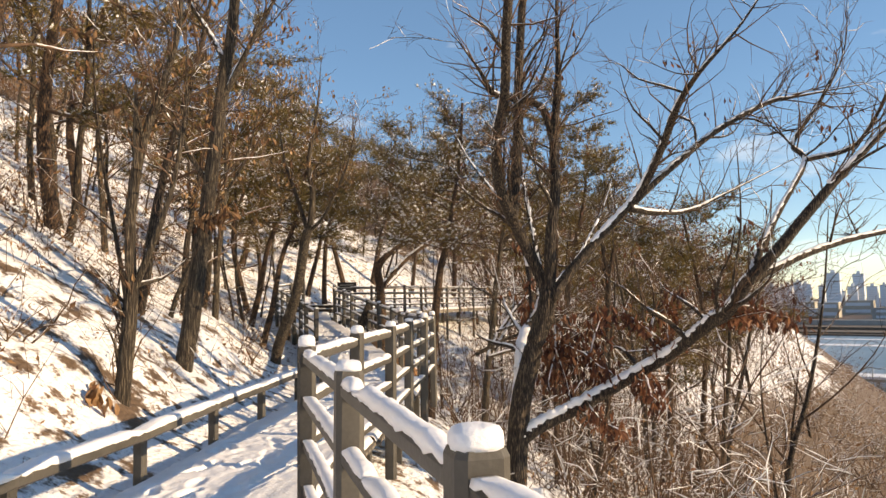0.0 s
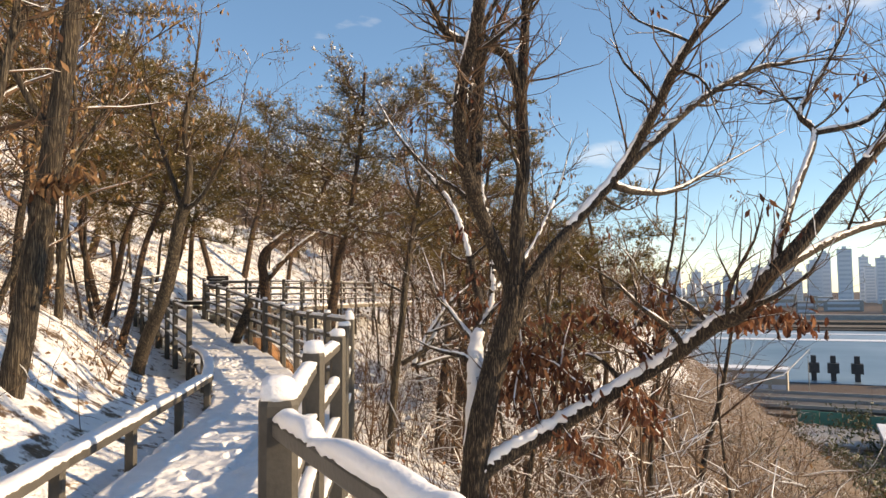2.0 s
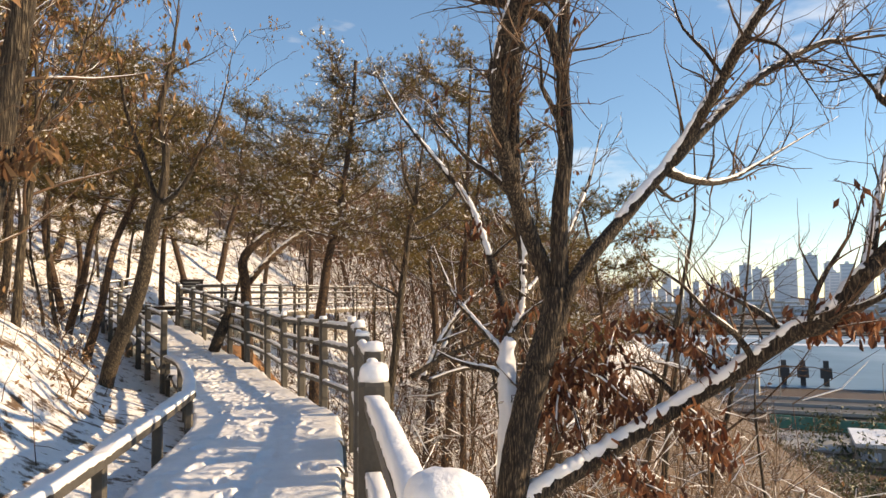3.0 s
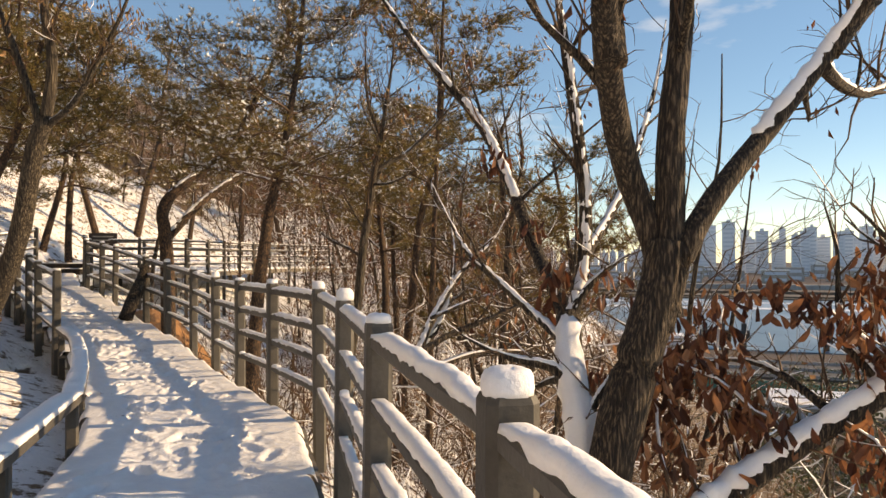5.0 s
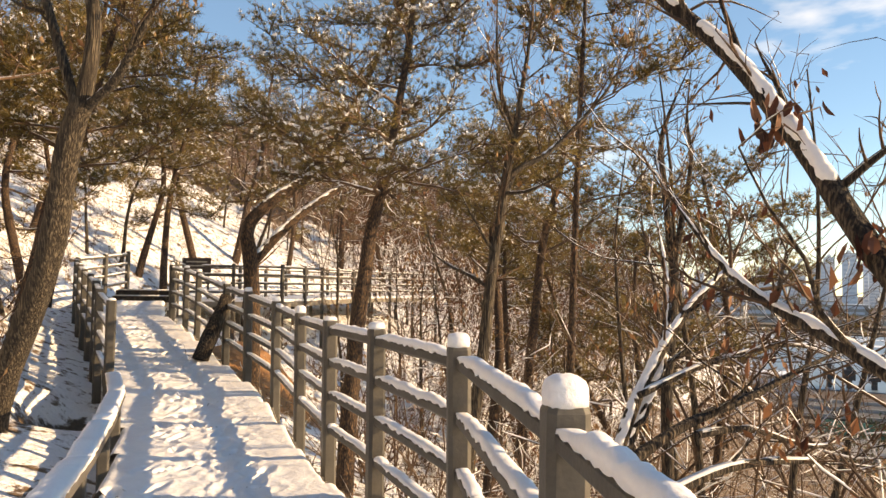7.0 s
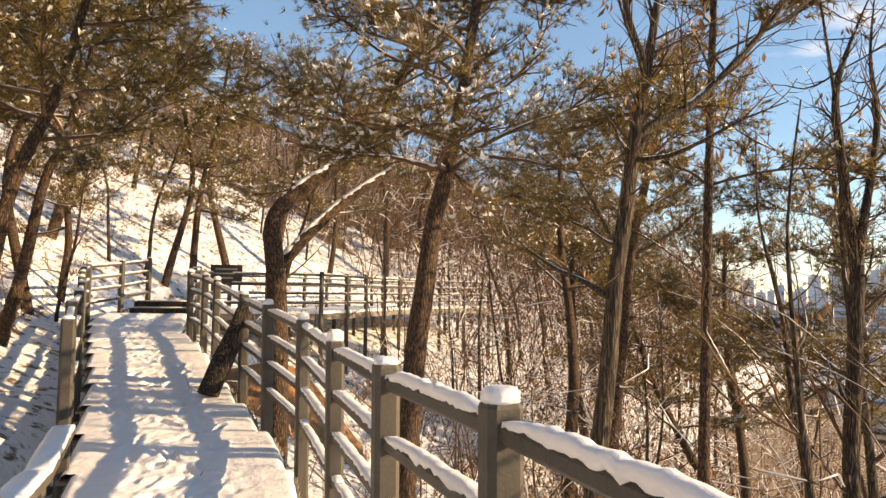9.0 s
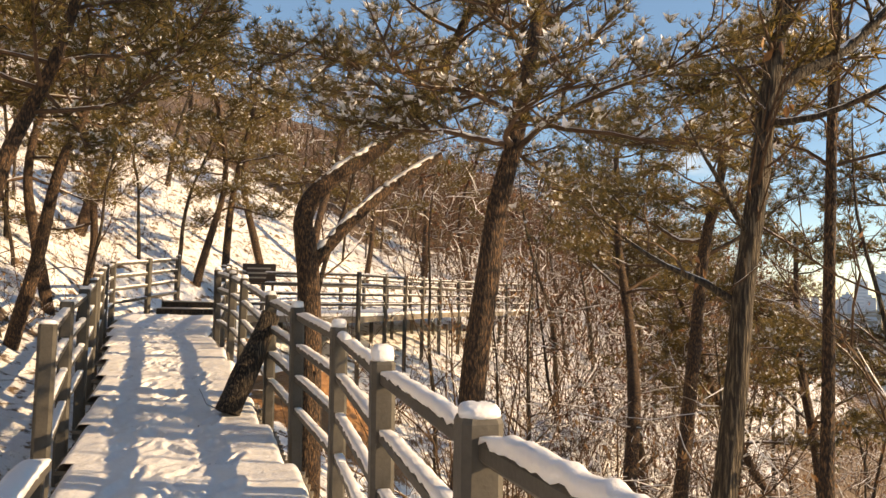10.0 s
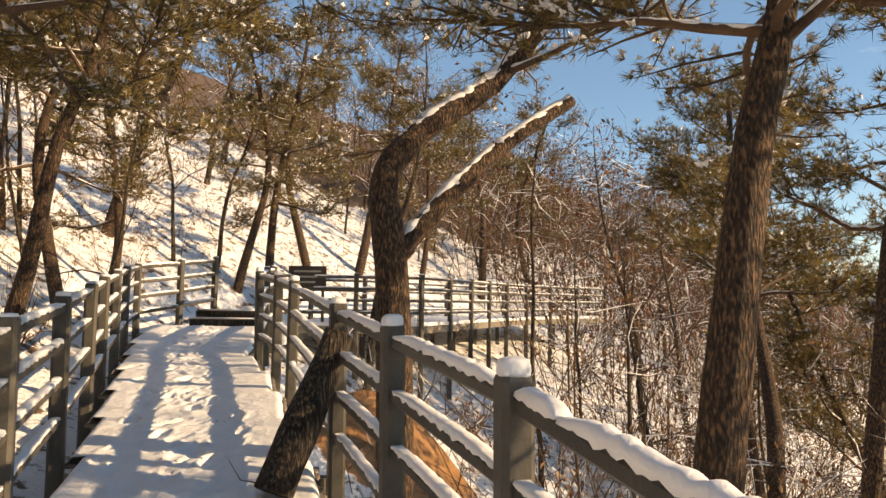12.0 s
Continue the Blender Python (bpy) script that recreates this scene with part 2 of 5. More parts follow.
# ---- plan ----
TOE = [(-2.7, -60), (-2.7, 4), (-2.45, 10), (-2.7, 13), (-3.7, 17.5), (-5.1, 21.5), (-6.9, 27), (-6.6, 31), (-4.8, 34.5), (-2.6, 38.5), (0, 43), (5.5, 51), (14, 61), (31, 84), (66, 165), (160, 420), (560, 1500)]
R_POSTS = [(0.52, -0.15), (0.05, 1.38), (-0.40, 2.9), (-0.86, 4.48), (-0.75, 6.1), (-0.57, 7.5), (-0.46, 9.1), (-0.31, 10.65), (-0.20, 12.35), (-0.47, 13.75), (-0.74, 14.9), (-0.99, 16.4), (-1.30, 18.0), (-1.74, 19.3), (-2.17, 20.55), (-3.0, 23.3), (-3.42, 24.55), (-3.88, 25.6)]
L_POSTS = [(-3.2, 17.95), (-3.74, 19.5), (-4.17, 20.9), (-4.68, 22.4), (-5.15, 23.7), (-5.7, 25.3), (-6.25, 26.9), (-6.6, 28.2)]
LOW_POSTS = [(-2.85, 1.3), (-2.74, 2.8), (-2.62, 4.35), (-2.44, 5.8), (-2.37, 7.4), (-2.25, 8.85), (-2.14, 10.5), (-2.06, 12.1), (-2.22, 13.5), (-2.42, 14.8), (-2.68, 16.2), (-3.08, 17.65)]
LEFT_EDGE = [(-3.0, -8)] + [(x + 0.02, y) for x, y in LOW_POSTS] + [(x + 0.12, y) for x, y in L_POSTS[1:]] + [(-6.7, 29.2)]
RIGHT_EDGE = [(0.9, -8)] + [(x - 0.13, y) for x, y in R_POSTS] + [(-4.3, 27.2), (-4.7, 29.2)]


def deck_z(y):
    return max(0.0, 0.08 * (min(y, 28.6) - 17.0)) * min(1.0, max(0.0, (y - 16.6) / 0.8))


TOE_A = np.array(TOE[:-1], float)
TOE_D = np.array(TOE[1:], float) - TOE_A


def toe_side(x, y):
    """Signed distance from the foot of the hill (uphill positive), and the place along y where that foot is nearest."""
    p = np.array((x, y)) - TOE_A
    k = np.clip((p * TOE_D).sum(1) / (TOE_D ** 2).sum(1), 0, 1)
    q = p - TOE_D * k[:, None]
    d = np.hypot(q[:, 0], q[:, 1])
    i = int(d.argmin())
    side = 1.0 if TOE_D[i, 0] * p[i, 1] - TOE_D[i, 1] * p[i, 0] > 0 else -1.0
    return side * d[i], TOE_A[i, 1] + TOE_D[i, 1] * k[i]


def earth_mound(x, y):
    return 1.45 * math.exp(-((x + 2.1) / 1.5) ** 2 - ((y - 27.3) / 1.7) ** 2)


def washed_pit(x, y):
    return math.exp(-((x + 3.9) / 0.38) ** 2 - ((y - 18.7) / 0.8) ** 2)


def ground_z(x, y, rough=True):
    s, along = toe_side(x, y)
    base = deck_z(along) - 0.16
    if s > 0:
        z = base + (0.66 * s if s < 22 else 14.52 + 0.12 * (s - 22)) * min(1, 0.35 + s / 2.2)
        z = min(z, 18 + 0.01 * s)
    else:
        d = -s
        z = base - 0.34 * d if d < 2.0 else base - 0.68 - 0.56 * (d - 2.0) if d < 9 else base - 4.6 - 0.8 * (d - 9)
        z = max(z, -26.0 + 0.0 * d)
    z += earth_mound(x, y) - 0.6 * washed_pit(x, y)
    if rough and z > -25.9:
        a = 0.05 + min(0.3, abs(s) * 0.02)
        z += a * noise.noise(Vector((x * 0.55, y * 0.55, 0.3))) + 0.05 * noise.noise(Vector((x * 2.3, y * 2.3, 4.0))) + 0.9 * min(1, abs(s) / 14) * noise.noise(Vector((x * 0.12, y * 0.12, 9.0)))
    return z


def spread(lo, hi, step, far, ratio):
    mid = list(np.arange(lo, hi + 1e-6, step))
    out, d, p = [], step, hi
    while p < far:
        d *= ratio
        p += d
        out.append(p)
    left, d, p = [], step, lo
    while p > -far:
        d *= ratio
        p -= d
        left.append(p)
    return left[::-1] + mid + out


FLAT_Z = -26.0
GX, GY = spread(-9, 7, 0.22, 2600, 1.1), spread(-2, 34, 0.24, 2600, 1.1)
gs = Shape()
gs.v = [(x, y, ground_z(x, y)) for y in GY for x in GX]
gw = len(GX)
gs.f = [(j * gw + i, j * gw + i + 1, (j + 1) * gw + i + 1, (j + 1) * gw + i) for j in range(len(GY) - 1) for i in range(gw - 1)]
ground = part("ground", gs, GROUND_M)
cover_l = ground.data.attributes.new("litter", "FLOAT", "POINT")
cover_e = ground.data.attributes.new("earth", "FLOAT", "POINT")
for i, v in enumerate(ground.data.vertices):
    x, y, z = v.co
    s_ = toe_side(x, y)[0]
    k = noise.noise(Vector((x * 0.35, y * 0.35, 2))) * 4
    below = ((-6.0 if x > 4 and y < 19 else -8.5) - s_ - k) / 5
    above = (s_ + k - 13) / 5 if y < 48 else (s_ + k - 3) / 4
    beside = 0.6 if 0.2 < s_ < 3.2 and 5 < y < 27 else 0.0
    cover_l.data[i].value = max(0.0, min(1.0, max(below, above, beside, 1.4 * washed_pit(x, y))))
    cover_e.data[i].value = max(0.0, min(1.0, (earth_mound(x, y) - 0.15) * 2.2)) if y < 27.9 else 0.0


def blend_cover(m, attribute, a, b, scale, sharp):
    """Lets another soil show through a ground material, by an attribute broken up with noise."""
    n, l = m.node_tree.nodes, m.node_tree.links
    bsdf = n["Principled BSDF"]
    old = bsdf.inputs["Base Color"].links[0].from_socket
    at = n.new("ShaderNodeAttribute")
    at.attribute_name = attribute
    co = n.new("ShaderNodeTexCoord")
    nz = n.new("ShaderNodeTexNoise")
    nz.inputs["Scale"].default_value, nz.inputs["Detail"].default_value, nz.inputs["Roughness"].default_value = scale, 9, 0.68
    l.new(co.outputs["Object"], nz.inputs["Vector"])
    add = n.new("ShaderNodeMath")
    add.operation = "MULTIPLY_ADD"
    add.inputs[1].default_value = 0.58
    l.new(at.outputs["Fac"], add.inputs[0])
    l.new(nz.outputs["Fac"], add.inputs[2])
    r = n.new("ShaderNodeValToRGB")
    r.color_ramp.elements[0].position, r.color_ramp.elements[1].position = 0.86, 0.86 + sharp
    l.new(add.outputs[0], r.inputs["Fac"])
    n2 = n.new("ShaderNodeTexNoise")
    n2.inputs["Scale"].default_value, n2.inputs["Detail"].default_value = 14, 6
    l.new(co.outputs["Object"], n2.inputs["Vector"])
    c = n.new("ShaderNodeMixRGB")
    c.inputs["Color1"].default_value, c.inputs["Color2"].default_value = (*a, 1), (*b, 1)
    l.new(n2.outputs["Fac"], c.inputs["Fac"])
    mx = n.new("ShaderNodeMixRGB")
    l.new(r.outputs["Color"], mx.inputs["Fac"])
    l.new(old, mx.inputs["Color1"])
    l.new(c.outputs["Color"], mx.inputs["Color2"])
    l.new(mx.outputs["Color"], bsdf.inputs["Base Color"])


blend_cover(GROUND_M, "litter", (0.06, 0.038, 0.024), (0.17, 0.11, 0.068), 1.7, 0.07)
blend_cover(GROUND_M, "earth", (0.2, 0.085, 0.03), (0.4, 0.2, 0.08), 2.4, 0.06)
tagged(ground, "snow-covered hillside with brown litter showing through", "ground", kind="structure")

# ---- deck ----
rng = random.Random(7)
deck = thing("deck", "grey-brown timber boardwalk deck under trodden snow", "deck", kind="structure")
PANELS = [-6.0 + 1.12 * i for i in range(32)]
PANELS = [y for y in PANELS if y < 29.0]


def panel_of(y):
    k = max(i for i, v in enumerate(PANELS) if v <= y + 1e-9)
    y0 = PANELS[k]
    y1 = min(y0 + 1.12, 29.2)
    m = (y0 + y1) / 2
    return lerp_line(LEFT_EDGE, m), lerp_line(RIGHT_EDGE, m), m


def panel_edges(y):
    """Left and right ends of the boards at y: each panel is set square, so that the edge steps at its joints."""
    l, r, m = panel_of(y)
    lt, rt = lerp_line(LEFT_EDGE, y), lerp_line(RIGHT_EDGE, y)
    return l + 0.75 * (lt - l), r + 0.75 * (rt - r)


stamps = []
for lane, seed, gap in ((-0.45, 1, 0.5), (-0.22, 5, 0.9), (0.02, 2, 1.3), (0.34, 3, 0.5), (0.22, 4, 0.9)):
    fr = random.Random(seed)
    y = -4.0 + fr.random()
    while y < 28.5:
        l, r = lerp_line(LEFT_EDGE, y), lerp_line(RIGHT_EDGE, y)
        c = (l + r) / 2 - 0.05
        stamps.append((c + lane * 0.85 + fr.gauss(0, 0.15), y + fr.uniform(-0.15, 0.15), fr.gauss(0, 0.45), fr.choice((0.012, 0.02, 0.028, 0.038))))
        y += gap * fr.uniform(0.35, 1.0)
cells = {}
for s in stamps:
    for dy in (-1, 0, 1):
        cells.setdefault(int(s[1] / 0.3) + dy, []).append(s)


def snow_height(x, y):
    z = 0.062 + 0.008 * noise.noise(Vector((x * 3, y * 3, 1))) + 0.004 * noise.noise(Vector((x * 11, y * 11, 2)))
    low, rim = 0.0, 0.0
    for sx, sy, a, dep in cells.get(int(y / 0.3), ()):
        dx, dy = x - sx - a * (y - sy), y - sy
        q = math.hypot(dx / 0.062, dy / 0.15)
        if q < 1.0:
            low = max(low, dep * min(1.0, (1 - q) * 4))
        elif q < 1.45:
            rim = max(rim, 0.014 * (1 - abs(q - 1.2) / 0.25))
    churn = 0.012 * noise.noise(Vector((x * 8, y * 6, 5))) + 0.042 * noise.noise(Vector((x * 15, y * 13, 8))) * max(0.0, noise.noise(Vector((x * 1.8, y * 1.2, 3))) + 0.3)
    l, r = lerp_line(LEFT_EDGE, y), lerp_line(RIGHT_EDGE, y)
    w = max(0.0, 1 - (abs(x - (l + r) / 2 + 0.03) / (0.36 * (r - l))) ** 4)
    return z - low + rim * (low == 0) + churn * w - 0.012 * w


for y0 in PANELS:
    if y0 < -3:
        continue
    y1 = min(y0 + 1.12, 29.2)
    rows = max(2, int((y1 - y0) / 0.028))
    cols = 64
    snow = Shape()
    q = 0
    for j in range(rows + 1):
        y = y0 + (y1 - y0) * j / rows
        l, r = panel_edges(min(y, y1 - 1e-4) if j else y0 + 1e-5)
        r -= 0.02 + 0.01 * noise.noise(Vector((0, y * 6, 3)))
        for i in range(cols + 1):
            x = l + (r - l) * i / cols
            z = deck_z(y) - 0.035 + snow_height(x, y)
            if i in (0, cols):
                z = deck_z(y) - 0.03
            elif i in (1, cols - 1):
                z -= 0.014
            snow.v.append((x, y, z))
    w = cols + 1
    snow.f += [(q + j * w + i, q + j * w + i + 1, q + (j + 1) * w + i + 1, q + (j + 1) * w + i) for j in range(rows) for i in range(cols)]
    part("snow_layer", snow, DECK_SNOW, deck, "white trodden snow with boot prints")

for off in (0.12, 0.5, 0.88):
    bearers = Shape()
    for y0, y1 in zip(PANELS, PANELS[1:] + [29.2]):
        if y1 > y0:
            a, b = panel_edges(y0 + 1e-5), panel_edges(y1 - 1e-4)
            bearers.beam((a[0] + (a[1] - a[0]) * off, y0, deck_z(y0) - 0.15), (b[0] + (b[1] - b[0]) * off, y1, deck_z(y1) - 0.15), 0.09, 0.14, 0.008)
    part("bearer", bearers, DECK_M, deck)
for y in [v for v in PANELS if v > -2][::2]:
    for x in panel_edges(y + 0.01):
        g = ground_z(x, y)
        x += 0.12 if x < -2 else -0.12
        if deck_z(y) - 0.3 > g - 0.1:
            leg = Shape()
            leg.beam((x, y, g - 0.3), (x, y, deck_z(y) - 0.1), 0.1, 0.1, 0.01)
            part("leg", leg, RAIL_M, deck, smooth=False)

# ---- railings ----
POST = Shape()
for z, w, c in ((-0.42, 0.055, 0.02), (1.125, 0.055, 0.02), (1.14, 0.049, 0.018)):
    POST.v += [Vector((x, y, z)) for x, y in ((w - c, -w), (w, -w + c), (w, w - c), (w - c, w), (-w + c, w), (-w, w - c), (-w, -w + c), (-w + c, -w))]
POST.f = [(8 * a + i, 8 * a + (i + 1) % 8, 8 * a + 8 + (i + 1) % 8, 8 * a + 8 + i) for a in (0, 1) for i in range(8)] + [tuple(range(16, 24)), tuple(range(8))[::-1]]
POST_MESH = POST.mesh("post", RAIL_M, False)


def cap_mesh(r, h, rr):
    """A rounded cushion of snow, eight-sided like the post that it sits on."""
    s = Shape()
    prof = [(1.0, 0.0), (1.03, 0.3), (1.0, 0.62), (0.88, 0.86), (0.6, 0.99), (0.3, 1.02)]
    n = 16
    bulge = [rr.uniform(0.93, 1.08) for _ in range(n)]
    for k, z in prof:
        for i in range(n):
            t = 2 * math.pi * (i + 0.5) / n
            sq = 1 / max(abs(math.cos(t)), abs(math.sin(t))) ** 0.55
            m = r * k * sq * (bulge[i] * 0.5 + 0.5)
            s.v.append((m * math.cos(t), m * math.sin(t), h * z + rr.uniform(-0.003, 0.003) * (z > 0)))
    s.f = [(a * n + i, a * n + (i + 1) % n, (a + 1) * n + (i + 1) % n, (a + 1) * n + i) for a in range(len(prof) - 1) for i in range(n)]
    s.f += [tuple((len(prof) - 1) * n + i for i in range(n)), tuple(range(n))[::-1]]
    return s.mesh("snow_cap", SNOW)


CAPS = [cap_mesh(0.051, h, rng) for h in (0.06, 0.048, 0.04, 0.068)]
THIN_CAPS = [cap_mesh(0.047, h, rng) for h in (0.03, 0.022)]


def rail_snow(a, b, w, h, rr, cover=1.0, lumpy=0.22):
    """A ridge of snow along a rail, uneven in height and width, broken where it has dropped off."""
    s = Shape()
    d = b - a
    ln = d.length
    d.normalize()
    side = d.cross(Vector((0, 0, 1))).normalized()
    pos = rr.uniform(0.0, 0.05)
    ph = rr.uniform(0, 90)
    while pos < ln - 0.05:
        run = rr.uniform(0.9, 3.0) if cover > 0.9 else rr.uniform(0.12, 0.5)
        end = min(ln - 0.01, pos + run)
        n = max(3, int((end - pos) / 0.028))
        q = len(s.v)
        m = 7
        for j in range(n + 1):
            t = pos + (end - pos) * j / n
            ease = min(1.0, 5.0 * min(j, n - j) / n + 0.12)
            k = 1 + 0.26 * noise.noise(Vector((t * 6 + ph, ph, 0))) + lumpy * noise.noise(Vector((t * 21, ph, 3)))
            o = 0.012 * noise.noise(Vector((t * 9, ph, 7)))
            c = a + d * t
            for i in range(m):
                ang = math.pi * (i / (m - 1))
                x = -math.cos(ang) * w * 0.5 * (0.95 + 0.05 * k) + o * 0.5
                z = (math.sin(ang) ** 0.45) * h * k * ease
                if i in (0, m - 1):
                    z = -0.008 + (0.008 + 0.03 * lumpy) * noise.noise(Vector((t * 20, ph, 11)))
                s.v.append(c + side * x + Vector((0, 0, z)))
        s.f += [(q + j * m + i, q + j * m + i + 1, q + (j + 1) * m + i + 1, q + (j + 1) * m + i) for j in range(n) for i in range(m - 1)]
        s.f += [(q + j * m + m - 1, q + j * m, q + (j + 1) * m, q + (j + 1) * m + m - 1) for j in range(n)]
        s.f += [tuple(q + i for i in range(m))[::-1], tuple(q + n * m + i for i in range(m))]
        pos = end + (rr.uniform(0.002, 0.02) if cover > 0.9 else rr.uniform(0.03, 0.3))
    return s


def railing(label, posts, zs, levels, heights, cover, base=deck_z, skip=(), caps=None):
    rail = thing("railing", label, "railing", "boardwalk railings")
    rr = random.Random(int(1000 * abs(posts[0][0])) + len(posts))
    places = [Vector((x, y, (base(y) if base else zs))) for x, y in posts]
    for i, p in enumerate(places):
        if i in skip:
            continue
        d = (places[min(i + 1, len(places) - 1)] - places[max(i - 1, 0)])
        po = part("post", POST_MESH, None, rail)
        po.matrix_basis = Matrix.Translation(p) @ Euler((rr.uniform(-0.012, 0.012), rr.uniform(-0.012, 0.012), math.atan2(d.y, d.x))).to_matrix().to_4x4()
        cp = part("snow_cap", (caps or CAPS)[i % len(caps or CAPS)], None, po, "cushion of white snow")
        cp.matrix_basis = pose(0, 0, 1.138, 0, 0, rr.uniform(-8, 8)) @ Matrix.Diagonal((1, 1, rr.uniform(0.8, 1.15), 1))
    for a, b in zip(places, places[1:]):
        d = (b - a).normalized()
        for k, z in enumerate(levels):
            bar = Shape()
            p, q = a + d * 0.05 + Vector((0, 0, z)), b - d * 0.05 + Vector((0, 0, z))
            bar.beam(p, q, 0.056, 0.066, 0.016)
            ba = part("rail", bar, RAIL_M, rail, smooth=False)
            up = Vector((0, 0, 0.033))
            part("snow", rail_snow(p + up, q + up, 0.059, heights[k] * rr.uniform(0.85, 1.15), rr, cover, 0.22 if a.y < 9 else 0.42), SNOW, ba)
    return rail


LEVELS = (1.06, 0.80, 0.54, 0.27)
railing("weathered grey-brown post and rail fence carrying thick snow", R_POSTS[:9], 0, LEVELS, (0.033, 0.03, 0.028, 0.025), 1.0)
railing("weathered grey-brown post and rail fence with thin snow on its rails", R_POSTS[8:], 0, LEVELS, (0.03, 0.024, 0.02, 0.018), 1.0, skip=(0,))
railing("grey-brown post and rail fence along the uphill edge, lightly snowed", L_POSTS, 0, LEVELS, (0.022, 0.022, 0.02, 0.02), 1.0, caps=THIN_CAPS)

low = thing("low_rail", "knee-high timber kerb rail covered in an even layer of snow", "rail", "boardwalk railings")
lr = random.Random(3)
lp = [Vector((x, y, 0)) for x, y in LOW_POSTS]
for i, p in enumerate(lp):
    d = lp[min(i + 1, len(lp) - 1)] - lp[max(i - 1, 0)]
    st = Shape()
    st.beam(Vector((0, 0, -0.35)), Vector((0, 0, 0.335)), 0.085, 0.085, 0.012)
    po = part("post", st, RAIL_M, low, smooth=False)
    po.matrix_basis = Matrix.Translation(p) @ Euler((0, 0, math.atan2(d.y, d.x))).to_matrix().to_4x4()
for a, b in zip(lp, lp[1:]):
    d = (b - a).normalized()
    bar = Shape()
    p, q = a - d * 0.02 + Vector((0, 0, 0.37)), b + d * 0.02 + Vector((0, 0, 0.37))
    bar.beam(p, q, 0.15, 0.075, 0.012)
    ba = part("rail", bar, RAIL_M, low, smooth=False)
    part("snow", rail_snow(p + Vector((0, 0, 0.038)), q + Vector((0, 0, 0.038)), 0.155, 0.042, lr), SNOW, ba)

# ---- steps, landing and the walkway beyond ----
steps = thing("steps", "two low dark timber steps dusted with snow", "steps", kind="structure")
for k in range(2):
    st = Shape()
    y = 29.25 + 0.36 * k
    z = deck_z(29) + 0.15 * (k + 1)
    st.beam((-6.0, y + 0.15, z - 0.09), (-4.5, y - 0.35 + 0.15, z - 0.09), 0.32, 0.16, 0.01)
    t = part("step", st, BARK_DARK, steps, smooth=False)
    sn = Shape()
    sn.beam((-5.98, y + 0.19, z + 0.002), (-4.5, y - 0.31 + 0.15, z + 0.002), 0.25, 0.03, 0.01)
    part("snow", sn, SNOW, t)

FAR_LINE = [(-4.65, 31.9), (-3.2, 31.75), (-1.75, 32.1), (-1.05, 33.5), (-0.45, 34.9), (0.15, 36.3), (0.8, 37.7), (1.6, 39.1), (2.6, 40.4), (3.8, 41.7), (5.1, 42.9)]
FAR_BACK = [(-4.6, 34.2), (-3.3, 35.0), (-2.5, 36.5), (-1.8, 38.0), (-1.0, 39.5), (-0.1, 41.0), (1.2, 42.5), (2.5, 44.0)]
FZ = 0.9
far_deck = thing("walkway", "raised timber walkway curving round the gully under snow", "walkway", kind="structure")
fs, fb = Shape(), Shape()
line = [Vector((x, y, FZ)) for x, y in FAR_LINE]
back = [Vector((FAR_BACK[min(i, len(FAR_BACK) - 1)][0], FAR_BACK[min(i, len(FAR_BACK) - 1)][1], FZ)) for i in (0, 0, 0, 1, 2, 3, 4, 5, 6, 7, 7)]
for i in range(len(line) - 1):
    for sh, z0, z1 in ((fs, -0.03, 0.05), (fb, -0.2, -0.034)):
        q = len(sh.v)
        for z in (z0, z1):
            sh.v += [p + Vector((0, 0, z)) for p in (line[i], line[i + 1], back[i + 1], back[i])]
        sh.f += [tuple(q + k for k in f) for f in ((3, 2, 1, 0), (4, 5, 6, 7), (0, 1, 5, 4), (1, 2, 6, 5), (2, 3, 7, 6), (3, 0, 4, 7))]
part("boards", fb, DECK_M, far_deck, smooth=False)
part("snow_layer", fs, SNOW, far_deck, smooth=False)
for i, p in enumerate(line):
    for x in (p, (p + back[i]) / 2):
        leg = Shape()
        leg.beam((x.x, x.y + 0.1, ground_z(x.x, x.y) - 0.4), (x.x, x.y + 0.1, FZ - 0.19), 0.12, 0.12, 0.01)
        part("leg", leg, RAIL_M, far_deck, smooth=False)
railing("distant post and rail fence on the raised walkway, lightly snowed", FAR_LINE, FZ, LEVELS, (0.022, 0.02, 0.02, 0.02), 1.0, base=None, caps=THIN_CAPS)
railing("distant inner fence of the raised walkway, lightly snowed", FAR_BACK, FZ, LEVELS, (0.022, 0.02, 0.02, 0.02), 1.0, base=None, caps=THIN_CAPS)
railing("short fence beside the steps at the top of the boardwalk", [(-6.6, 28.2), (-6.25, 29.3), (-6.0, 30.6)], 0, LEVELS, (0.022, 0.02, 0.02, 0.02), 1.0, base=lambda y: 0.92 + 0.1 * (y - 28.2), skip=(0,), caps=THIN_CAPS)
railing("fence joining the boardwalk to the landing, lightly snowed", [(-3.88, 25.6), (-4.15, 27.2), (-4.4, 28.8), (-4.6, 30.4), (-4.65, 31.9)], 0, LEVELS, (0.022, 0.02, 0.02, 0.02), 1.0, base=lambda y: min(0.9, deck_z(y)), skip=(0, 4), caps=THIN_CAPS)
landing = Shape()
q = 0
for z in (0.5, 0.88):
    landing.v += [Vector((-6.7, 29.2, z)), Vector((-4.6, 29.2, z)), Vector((-4.6, 32.2, z)), Vector((-4.4, 34.3, z)), Vector((-6.4, 33.2, z))]
landing.f = [(4, 3, 2, 1, 0), (5, 6, 7, 8, 9)] + [(i, (i + 1) % 5, 5 + (i + 1) % 5, 5 + i) for i in range(5)]
